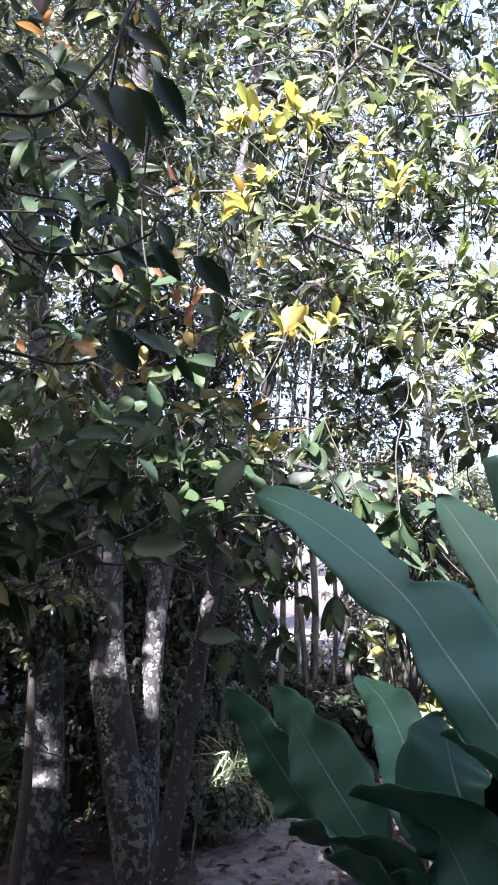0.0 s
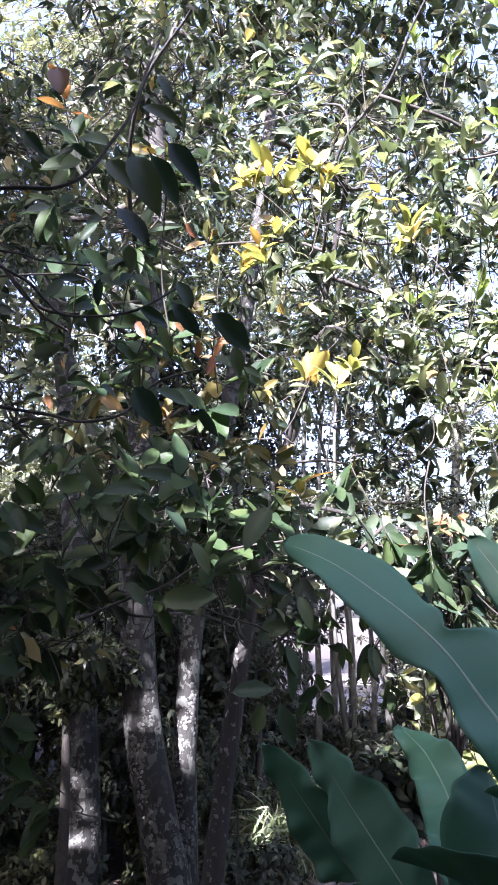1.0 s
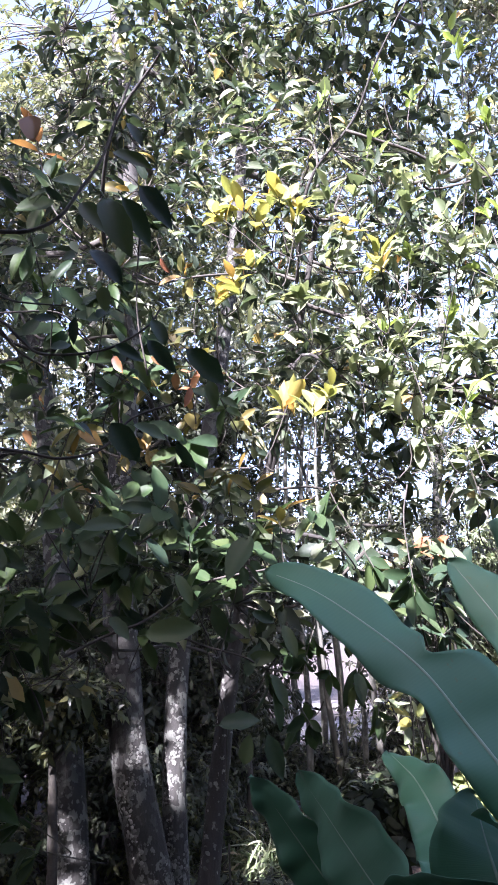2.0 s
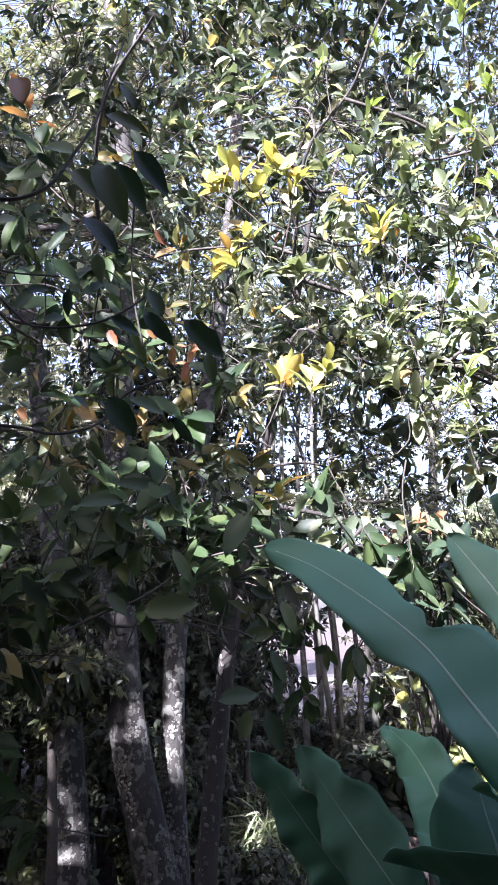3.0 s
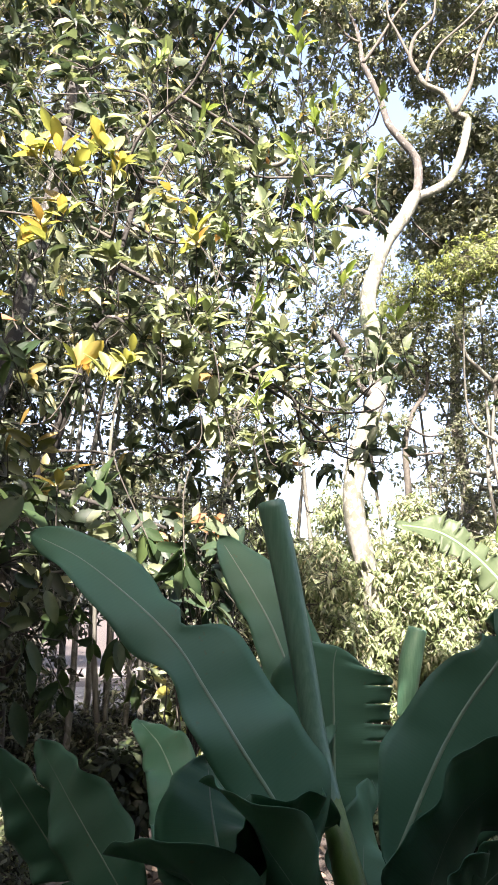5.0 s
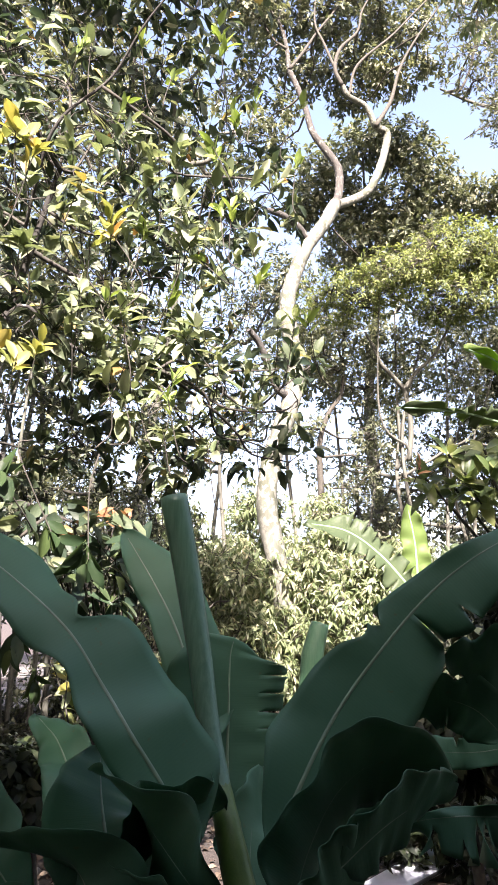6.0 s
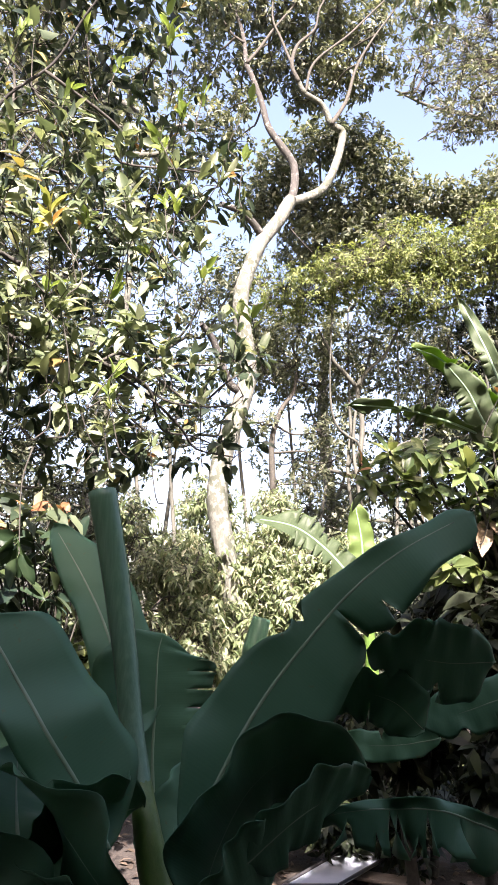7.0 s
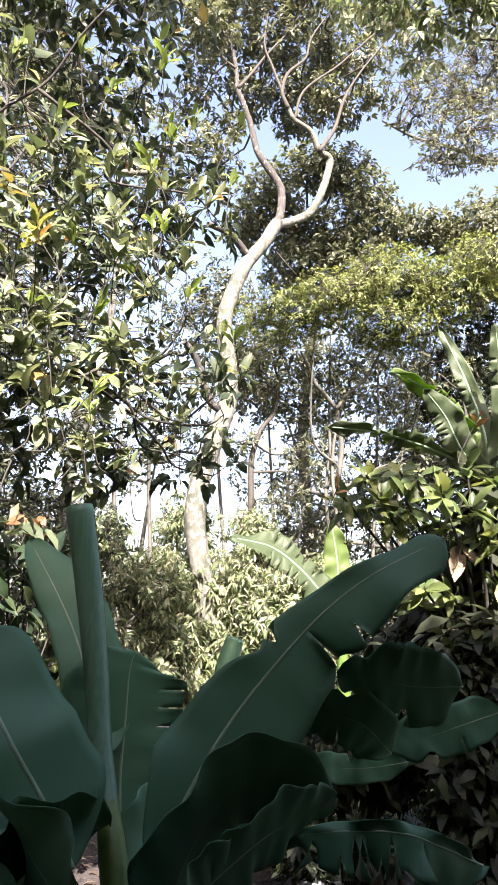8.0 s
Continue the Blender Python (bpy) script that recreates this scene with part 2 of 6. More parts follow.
def tube(points, radii, sides=8, rough=0.0, cap=True):
    p = np.asarray(points, float)
    r = np.interp(np.linspace(0, 1, len(p)), np.linspace(0, 1, len(radii)), radii)
    along = unit(np.gradient(p, axis=0))
    ref = np.array([0.0, 0, 1]) if abs(along[0][2]) < 0.9 else np.array([1.0, 0, 0])
    x = unit(np.cross(along, ref))
    for i in range(1, len(p)):
        v = x[i - 1] - along[i] * (x[i - 1] @ along[i])
        x[i] = v / max(np.linalg.norm(v), 1e-9)
    y = np.cross(along, x)
    a = np.linspace(0, 2 * np.pi, sides, endpoint=False)
    rr = r[:, None] * (1 + rough * rng.normal(size=(len(p), sides)))
    v = p[:, None] + rr[..., None] * (np.cos(a)[None, :, None] * x[:, None] + np.sin(a)[None, :, None] * y[:, None])
    v = v.reshape(-1, 3)
    i, j = np.meshgrid(np.arange(len(p) - 1), np.arange(sides), indexing="ij")
    k = (j + 1) % sides
    q = [i * sides + j, i * sides + k, (i + 1) * sides + k, (i + 1) * sides + j]
    f = np.concatenate([np.stack([q[0], q[1], q[2]], -1).reshape(-1, 3), np.stack([q[0], q[2], q[3]], -1).reshape(-1, 3)])
    if cap:
        for base, c in ((0, p[0]), ((len(p) - 1) * sides, p[-1])):
            v = np.vstack([v, c])
            f = np.vstack([f, [[len(v) - 1, base + (s + 1) % sides, base + s] for s in range(sides)]])
    return v, f


# leaf outlines: along, across, lift
LEAF_FULL = (np.array([[0, 0, 0], [0.3, -0.42, 0.1], [0.3, 0, 0], [0.3, 0.42, 0.1], [0.68, -0.38, 0.04], [0.68, 0, -0.07], [0.68, 0.38, 0.04], [1, 0, -0.2]]),
             np.array([[0, 1, 2], [0, 2, 3], [1, 4, 5], [1, 5, 2], [2, 5, 6], [2, 6, 3], [4, 7, 5], [5, 7, 6]]))
LEAF_SLIM = (np.array([[0, 0, 0], [0.4, -0.5, 0.06], [0.4, 0.5, 0.06], [0.75, -0.32, -0.06], [0.75, 0.32, -0.06], [1, 0, -0.24]]),
             np.array([[0, 1, 2], [1, 3, 4], [1, 4, 2], [3, 5, 4]]))
LEAF_TINY = (np.array([[0, 0, 0], [0.5, -0.5, 0.12], [0.5, 0.5, 0.12], [1, 0, -0.06]]), np.array([[0, 1, 2], [1, 3, 2]]))


def leaves(base, way, up, length, width, shape):
    """All leaves of a crown as one set of triangles; way runs along each leaf, up is its face."""
    t, f = shape
    way = unit(way)
    side = unit(np.cross(way, up))
    up = np.cross(side, way)
    L, W = np.asarray(length)[:, None, None], np.asarray(width)[:, None, None]
    v = base[:, None] + way[:, None] * (t[:, 0][None, :, None] * L) + side[:, None] * (t[:, 1][None, :, None] * W) + up[:, None] * (t[:, 2][None, :, None] * L)
    n = len(base)
    return v.reshape(-1, 3), (f[None] + (np.arange(n) * len(t))[:, None, None]).reshape(-1, 3)


def rosettes(centres, axes, per, length, slim, spread=(35, 95), droop=0.25, jitter=0.25, facing=(0, 0, 0.5), wobble=0.35, scatter=(0.6, 1.25)):
    """Leaves round the tip of every twig."""
    n = len(centres)
    c, ax = np.repeat(centres, per, 0), unit(np.repeat(axes, per, 0))
    m = len(c)
    rnd = unit(rng.normal(size=(m, 3)))
    side = unit(np.cross(ax, rnd))
    tilt = np.radians(rng.uniform(*spread, m))[:, None]
    way = ax * np.cos(tilt) + side * np.sin(tilt)
    way[:, 2] -= droop * rng.uniform(0.2, 1.6, m)
    way = unit(way)
    face = unit(ax * 0.7 + np.asarray(facing) + wobble * rng.normal(size=(m, 3)))
    L = length * rng.uniform(*scatter, m)
    base = c + ax * (rng.uniform(-1.2, 0.3, m) * length * jitter * 2)[:, None] + way * 0.12 * L[:, None]
    return base, way, face, L, L * slim * rng.uniform(0.8, 1.2, m)


def in_blobs(blobs, n, shell=0.45):
    """Twig tips spread over the ellipsoids (x, y, z, rx, ry, rz), denser outside."""
    blobs = np.asarray(blobs, float)
    vol = np.prod(blobs[:, 3:], axis=1) ** 0.75
    pick = rng.choice(len(blobs), n, p=vol / vol.sum())
    d = unit(rng.normal(size=(n, 3)))
    r = rng.uniform(0, 1, n)[:, None] ** shell
    return blobs[pick, :3] + d * r * blobs[pick, 3:], unit(d + np.array([0, 0, 0.6])), pick


FLAKE = (np.array([[0.5, 0, 0.12], [0, 0.1, 0], [0.2, -0.45, 0], [0.75, -0.4, 0], [1, 0.05, 0], [0.7, 0.5, 0], [0.2, 0.4, 0]]),
         np.array([[0, 1, 2], [0, 2, 3], [0, 3, 4], [0, 4, 5], [0, 5, 6], [0, 6, 1]]))


def flakes(line, radii, n):
    """Small crusts of lichen on the bark, in patches."""
    i = rng.uniform(0.02, 0.62, n * 4) * (len(line) - 1)
    a = rng.uniform(0, 2 * np.pi, n * 4)
    k = i.astype(int)
    p = line[k] + (line[k + 1] - line[k]) * (i - k)[:, None]
    out = np.stack([np.cos(a), np.sin(a), 0 * a], -1)
    patch = np.array([noise.noise(Vector((math.cos(b) * 0.9, math.sin(b) * 0.9, z * 1.7))) + 0.35 * noise.noise(Vector((math.cos(b) * 4, math.sin(b) * 4, z * 7))) for b, z in zip(a, p[:, 2])])
    keep = np.argsort(-patch + rng.normal(size=n * 4) * 0.1)[:n]
    r = np.interp(i, np.linspace(0, len(line) - 1, len(radii)), radii)
    spot = p + out * (r * 1.02)[:, None]
    size = rng.uniform(0.06, 0.19, n * 4) ** 2 * 1.1
    way = unit(np.stack([-np.sin(a), np.cos(a), 0 * a], -1) * rng.normal(size=(n * 4, 1)) + np.array([0, 0, 1.0]) * rng.normal(size=(n * 4, 1)))
    return leaves((spot - way * size[:, None] / 2)[keep], way[keep], out[keep], size[keep], size[keep] * rng.uniform(0.6, 1.1, n), FLAKE)


def make_tree(name, label, trunk_points, trunk_radii, blobs, tips, per, length, slim, leaf_mat, bark_mat, shape=LEAF_TINY,
              group="", limb_radius=0.05, sides=10, twig_radius=0.006, droop=0.25, more_limbs=(), shell=0.45, forks=5, category="tree", spread=(35, 95), facing=(0, 0, 0.5), wobble=0.35, lichen=0, scatter=(0.6, 1.25)):
    global rng
    shared, base = rng, tuple(trunk_points[0])
    rng = np.random.default_rng(int(abs(base[0] * 7919 + base[1] * 104729)) % 100003)
    tree = thing(name, label, category, base, group)
    line = spline(trunk_points, 7)
    child("trunk", mesh_of("trunk", *tube(line, trunk_radii, sides, 0.045), bark_mat), tree)
    if lichen:
        child("lichen", mesh_of("lichen", *flakes(line, trunk_radii, lichen), M_FLAKE, smooth=False), tree, "pale grey lichen flakes", kind="stuff")
    for pts, rad in more_limbs:
        child("limb", mesh_of("limb", *tube(spline(pts, 6), rad, 8, 0.04), (M_TWIG if rad[0] < 0.05 else M_UPPER if rad[0] < 0.083 else bark_mat) if bark_mat == M_WHITEBARK else bark_mat), tree)
    tip, ax, pick = in_blobs(blobs, tips, shell)
    wood, starts = [], {}
    anchors = np.vstack([line[len(line) // 3:], *[spline(p, 5) for p, _ in more_limbs]])
    for b, blob in enumerate(np.asarray(blobs, float)):
        mine = np.where(pick == b)[0]
        if not len(mine):
            continue
        centre = blob[:3]
        low = anchors[np.argmin(np.linalg.norm(anchors - centre, axis=1) + 0.6 * np.maximum(anchors[:, 2] - centre[2], 0))]
        span = np.linalg.norm(centre - low)
        bends = [low + (centre - low) * f + rng.normal(size=3) * 0.06 * span + np.array([0, 0, -0.05 * span]) for f in (0.28, 0.52, 0.78)]
        wood.append(tube(spline([low, *bends, centre], 5), [limb_radius, limb_radius * 0.45], 6, 0.05))
        subs = tip[rng.choice(mine, min(forks, len(mine)), replace=False)] * 0.75 + centre * 0.25
        for s in subs:
            bend = (centre + s) / 2 + rng.normal(size=3) * 0.12 * np.linalg.norm(s - centre)
            wood.append(tube(spline([centre, bend, s], 4), [limb_radius * 0.4, limb_radius * 0.14], 5, 0.05))
        if twig_radius:
            knots = np.vstack([centre, subs, (subs + centre) / 2])
            for i in mine:
                k = knots[np.argmin(np.linalg.norm(knots - tip[i], axis=1))]
                bend = (k + tip[i]) / 2 + rng.normal(size=3) * 0.1 * np.linalg.norm(tip[i] - k)
                wood.append(tube(np.array([k, bend, tip[i]]), [twig_radius * 1.5, twig_radius * 0.6], 3, 0, False))
    child("branchwork", mesh_of("branchwork", *join(wood), M_TWIG if twig_radius else bark_mat), tree, kind="stuff")
    crown = child("crown", mesh_of("crown", *leaves(*rosettes(tip, ax, per, length, slim, spread, droop, 0.25, facing, wobble, scatter), shape), leaf_mat), tree, kind="stuff")
    rng = shared
    return tree, tip, ax


# ---- ground ----
def lie(x, y):
    """Height of the ground: a bank under the viewer falls to the garden."""
    d = np.hypot(x, y * 1.0)
    bank = 0.85 / (1 + np.exp(np.minimum((d - 2.6) * 2.4, 50)))
    return bank + 0.06 * np.sin(x * 1.1 + 0.4) * np.cos(y * 0.9) + 0.00045 * np.maximum(d - 12, 0) ** 2 * (d < 60) + 1.04 * (d >= 60)


def sheet(name, xs, ys, lift, material):
    X, Y = np.meshgrid(xs, ys, indexing="ij")
    v = np.stack([X, Y, lie(X, Y) + lift], -1).reshape(-1, 3)
    n, m = len(xs), len(ys)
    i, j = np.meshgrid(np.arange(n - 1), np.arange(m - 1), indexing="ij")
    a = i * m + j
    f = np.concatenate([np.stack([a, a + m, a + m + 1], -1).reshape(-1, 3), np.stack([a, a + m + 1, a + 1], -1).reshape(-1, 3)])
    return mesh_of(name, v, f, material)


far = np.concatenate([-np.geomspace(1500, 14, 16), np.linspace(-13, 13, 110), np.geomspace(14, 1500, 16)])
ground = tagged(new("ground", sheet("ground", far, far, 0.0, M_GROUND)), "brown forest soil with leaf litter", "ground", kind="structure")

# a trodden path
line = spline([(-0.2, 4.2, 0), (-0.1, 5.6, 0), (0.15, 7.0, 0), (0.35, 9.0, 0), (0.6, 12.0, 0), (0.8, 16.0, 0), (1.0, 22.0, 0), (1.4, 30.0, 0)], 14)
across = np.linspace(-1, 1, 9)
tang = unit(np.gradient(line, axis=0))
nor = np.stack([tang[:, 1], -tang[:, 0], 0 * tang[:, 0]], -1)
wide = 0.62 + 0.1 * np.sin(np.arange(len(line)) * 0.7) + 0.05 * np.maximum(line[:, 1] - 9, 0)
v = line[:, None] + nor[:, None] * (across[None, :, None] * wide[:, None, None])
v[..., 2] = lie(v[..., 0], v[..., 1]) + 0.025 * (1 - across[None] ** 4) - 0.004
i, j = np.meshgrid(np.arange(len(line) - 1), np.arange(8), indexing="ij")
a = i * 9 + j
f = np.concatenate([np.stack([a, a + 1, a + 10], -1).reshape(-1, 3), np.stack([a, a + 10, a + 9], -1).reshape(-1, 3)])
tagged(new("path", mesh_of("path", v.reshape(-1, 3), f, M_PATH)), "pale trodden earth garden path", "path", kind="structure")

# dry leaves on the ground
rng = np.random.default_rng(17)
n = 14000
x, y = rng.uniform(-7, 9, n), rng.uniform(2.2, 13, n)
base = np.stack([x, y, lie(x, y) + rng.uniform(0.012, 0.035, n)], -1)
way = np.stack([rng.normal(size=n), rng.normal(size=n), rng.normal(size=n) * 0.25], -1)
litter = leaves(base, way, np.array([0, 0, 1.0]) + 0.3 * rng.normal(size=(n, 3)), rng.uniform(0.06, 0.16, n), rng.uniform(0.03, 0.07, n), LEAF_SLIM)
tagged(new("leaf_litter", mesh_of("leaf_litter", *litter, M_LITTER)), "dry brown leaves scattered over soil", "leaf litter", kind="stuff")

# ---- trees ----
# near broad-leaved tree with the leaning slim stem
near_blobs = [(0.3, 4.5, 7.9, 1.0, 0.8, 0.7), (1.3, 4.6, 7.7, 0.9, 0.8, 0.7), (-0.6, 4.4, 7.6, 0.7, 0.7, 0.6), (0.15, 4.2, 4.1, 0.7, 0.6, 0.6), (1.0, 4.4, 4.0, 0.6, 0.5, 0.45), (0.2, 4.4, 5.6, 1.1, 0.9, 1.0), (1.25, 4.9, 5.3, 0.9, 0.8, 1.0),
              (1.2, 5.2, 7.0, 0.9, 0.9, 1.1), (-0.2, 5.0, 7.4, 1.2, 1.0, 1.1), (-1.2, 4.4, 5.2, 1.1, 0.9, 1.2), (-1.3, 4.6, 6.9, 1.1, 1.0, 1.0),
              (-0.6, 3.9, 3.2, 0.9, 0.7, 0.55), (-1.6, 4.3, 3.7, 0.6, 0.6, 0.5), (1.75, 4.8, 4.2, 0.4, 0.4, 0.5), (-2.4, 4.6, 5.5, 0.9, 0.9, 1.6),
              (0.4, 3.6, 2.75, 0.55, 0.4, 0.4), (-0.3, 3.4, 2.6, 0.6, 0.4, 0.45), (-1.5, 3.7, 2.6, 0.6, 0.5, 0.5), (1.9, 5.2, 5.9, 0.6, 0.6, 0.8),
              (*(2.06, 4.42, 4.19), 0.3, 0.4, 0.4), (*(2.06, 4.62, 3.58), 0.35, 0.4, 0.3), (*(1.49, 4.62, 3.47), 0.6, 0.5, 0.3), (*(1.91, 4.22, 5.53), 0.3, 0.4, 0.35), (*(2.18, 4.36, 3.92), 0.25, 0.3, 0.28), (*(2.17, 4.49, 3.47), 0.25, 0.3, 0.25), (*(2.28, 4.33, 4.20), 0.2, 0.3, 0.2), (*(0.58, 4.84, 3.51), 0.5, 0.4, 0.3)]
near_trunk = [(-0.67, 4.49, 0.52), (-0.58, 4.78, 1.43), (-0.43, 4.89, 2.43), (-0.24, 4.92, 3.26), (0.08, 4.78, 4.44), (0.35, 4.58, 5.57)]
near_trunk = [(near_trunk[0][0] - 0.1, near_trunk[0][1], -0.1)] + near_trunk
near_limbs = [([(0.08, 4.78, 4.44), (0.19, 3.96, 5.09), (0.29, 3.75, 5.36), (0.56, 3.62, 5.64), (0.73, 3.43, 5.95), (1.01, 3.22, 6.35)], [0.013, 0.011, 0.008, 0.005]),
              ([(-0.24, 4.92, 3.26), (0.10, 4.30, 4.25), (0.43, 4.24, 4.09), (0.73, 4.15, 3.92), (1.04, 4.09, 3.92)], [0.018, 0.013, 0.01, 0.006]),
              ([(-0.38, 4.88, 2.63), (-0.82, 3.83, 3.88), (-0.89, 3.09, 4.41), (-0.75, 2.61, 4.75), (-0.47, 2.41, 5.02)], [0.018, 0.014, 0.01, 0.006]),
              ([(-0.82, 3.83, 3.88), (-1.02, 3.11, 3.87), (-1.24, 2.82, 3.81), (-1.41, 2.63, 4.01)], [0.014, 0.011, 0.008]),
              ([(-0.24, 4.92, 3.26), (-0.09, 4.34, 3.12), (0.24, 3.85, 2.96), (0.51, 3.54, 2.82)], [0.02, 0.014, 0.008])]
near_tree, near_tips, near_axes = make_tree(
    "broadleaf_tree", "slender leaning tree with large glossy green leaves and yellow young tips", near_trunk, [0.085, 0.075, 0.066, 0.055, 0.045, 0.03, 0.02],
    near_blobs, 1080, 9, 0.15, 0.46, M_BROAD, M_DARKBARK, LEAF_FULL, lichen=260, more_limbs=near_limbs, limb_radius=0.012, twig_radius=0.0035, droop=0.4, forks=7, facing=(-0.3, -0.6, 0.6), wobble=0.85, scatter=(0.4, 1.2))



def single_leaf(seed, curl):
    """One broad leaf, 1 m long along +y, with its stalk."""
    r = np.random.default_rng(seed)
    u = np.linspace(0, 1, 8)
    half = (0.23, 0.16, 0.2, 0.18)[seed % 4] * np.sin(np.pi * np.clip(u, 0, 1) ** 0.85) ** 0.75 * (1 + 0.06 * r.normal(size=8))
    half[0] = half[-1] = 0.004
    v, f = [], []
    for i, t in enumerate(u):
        for w in (-1, -0.5, 0, 0.5, 1):
            v.append((half[i] * w, 0.1 + 0.9 * t, 0.09 * abs(w) ** 1.3 * half[i] * 4 - curl * t * t + 0.02 * np.sin(5 * t + seed) * w))
    for i in range(7):
        for c in range(4):
            a = i * 5 + c
            f += [(a, a + 1, a + 6), (a, a + 6, a + 5)]
    stalk = tube(np.array([(0, -0.02, 0), (0, 0.06, 0.004), (0, 0.12, 0)]), [0.012, 0.009], 4, 0, False)
    return join([(np.array(v), np.array(f)), stalk])


def sprigs(parent, centres, n, length, mats, axis=(-0.1, -0.5, 0.85), tilt=(30, 95), droop=0.2, loose=None):
    """Tufts of single leaves at the twig tips; with a loose material the many leaves are joined into one mesh."""
    blades, stalks = [], []
    for c in centres:
        ax = unit(np.asarray(axis) + 0.3 * rng.normal(size=3))
        back = np.asarray(c) - ax * 0.35 + rng.normal(size=3) * 0.05
        for k in range(n):
            rnd = unit(rng.normal(size=3))
            sd = unit(np.cross(ax, rnd))
            a = radians(rng.uniform(*tilt))
            way = unit(ax * math.cos(a) + sd * math.sin(a) - np.array([0, 0, droop * rng.uniform(0, 1.5)]))
            face = unit(ax + np.array([0, -0.3, 0.4]) + 0.3 * rng.normal(size=3))
            x = unit(np.cross(way, face))
            z = np.cross(x, way)
            L = length * rng.uniform(0.65, 1.2)
            p = np.asarray(c) - ax * rng.uniform(0, 0.12)
            pick = int(rng.integers(len(mats)))
            if loose:
                v, f = LEAF_FORMS[pick % 4]
                blades.append((p + (v[:, :1] * x + v[:, 1:2] * way + v[:, 2:] * z) * L, f))
                continue
            ob = new("leaf", mats[pick])
            ob.parent = parent
            ob.matrix_parent_inverse = Matrix.Translation(parent.location).inverted()
            ob.matrix_basis = Matrix([[*(x[q] * L, way[q] * L, z[q] * L), p[q]] for q in range(3)] + [[0, 0, 0, 1]])
        twig = tube(spline([back - ax * 0.06 + rng.normal(size=3) * 0.07, back, np.asarray(c)], 4), [0.0045, 0.0028], 5)
        if loose:
            stalks.append(twig)
        else:
            child("twig", mesh_of("twig", *twig, M_TWIG), parent)
    if loose:
        child("foliage", mesh_of("foliage", *join(blades), loose), parent, kind="stuff")
        child("branchwork", mesh_of("branchwork", *join(stalks), M_TWIG), parent, kind="stuff")


LEAF_FORMS = [single_leaf(k, 0.05 + 0.06 * k) for k in range(4)]


def leaf_set(mat):
    return [mesh_of("leaf", *form, mat) for form in LEAF_FORMS]


rng = np.random.default_rng(41)
GREEN_LEAVES, YELLOW_LEAVES, RUST_LEAVES, LIT_LEAVES, SHADED_LEAVES = [leaf_set(m) for m in (M_BROAD_ONE, M_YOUNG, M_RUST, M_LIT, M_SHADED_LEAF)]
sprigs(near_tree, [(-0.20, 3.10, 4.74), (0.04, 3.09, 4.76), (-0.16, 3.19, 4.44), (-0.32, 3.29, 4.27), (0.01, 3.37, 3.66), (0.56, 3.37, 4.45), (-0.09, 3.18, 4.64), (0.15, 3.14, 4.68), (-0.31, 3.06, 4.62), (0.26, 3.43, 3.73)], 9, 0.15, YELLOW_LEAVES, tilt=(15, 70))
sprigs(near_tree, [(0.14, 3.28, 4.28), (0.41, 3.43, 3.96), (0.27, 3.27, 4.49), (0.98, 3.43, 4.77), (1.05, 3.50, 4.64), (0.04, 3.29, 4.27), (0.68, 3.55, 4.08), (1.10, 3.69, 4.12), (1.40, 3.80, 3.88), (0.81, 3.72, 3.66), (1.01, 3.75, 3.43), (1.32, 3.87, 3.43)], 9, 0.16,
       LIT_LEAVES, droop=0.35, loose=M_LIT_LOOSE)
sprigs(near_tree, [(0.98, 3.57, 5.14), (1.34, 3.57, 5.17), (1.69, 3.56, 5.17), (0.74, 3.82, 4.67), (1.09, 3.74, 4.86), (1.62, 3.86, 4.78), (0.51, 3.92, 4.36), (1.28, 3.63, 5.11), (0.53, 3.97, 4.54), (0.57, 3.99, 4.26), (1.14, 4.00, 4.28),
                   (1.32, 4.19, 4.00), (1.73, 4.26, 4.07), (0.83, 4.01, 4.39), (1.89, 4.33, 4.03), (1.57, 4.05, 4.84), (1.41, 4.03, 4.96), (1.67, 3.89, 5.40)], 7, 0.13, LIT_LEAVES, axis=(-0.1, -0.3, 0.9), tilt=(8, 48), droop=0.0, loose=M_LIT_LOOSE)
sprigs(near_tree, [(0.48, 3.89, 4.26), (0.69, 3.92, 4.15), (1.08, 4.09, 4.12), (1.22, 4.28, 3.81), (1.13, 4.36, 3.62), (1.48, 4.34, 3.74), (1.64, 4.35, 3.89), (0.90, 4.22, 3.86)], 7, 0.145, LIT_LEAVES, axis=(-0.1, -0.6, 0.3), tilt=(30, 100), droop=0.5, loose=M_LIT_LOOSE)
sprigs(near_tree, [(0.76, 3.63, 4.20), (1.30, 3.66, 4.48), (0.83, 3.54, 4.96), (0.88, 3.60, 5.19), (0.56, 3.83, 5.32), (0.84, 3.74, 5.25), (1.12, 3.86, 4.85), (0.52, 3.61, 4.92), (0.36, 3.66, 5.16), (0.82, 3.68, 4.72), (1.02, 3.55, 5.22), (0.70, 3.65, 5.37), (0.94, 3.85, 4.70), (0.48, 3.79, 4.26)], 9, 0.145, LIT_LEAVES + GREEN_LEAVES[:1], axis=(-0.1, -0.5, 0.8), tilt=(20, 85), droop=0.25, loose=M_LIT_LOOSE)
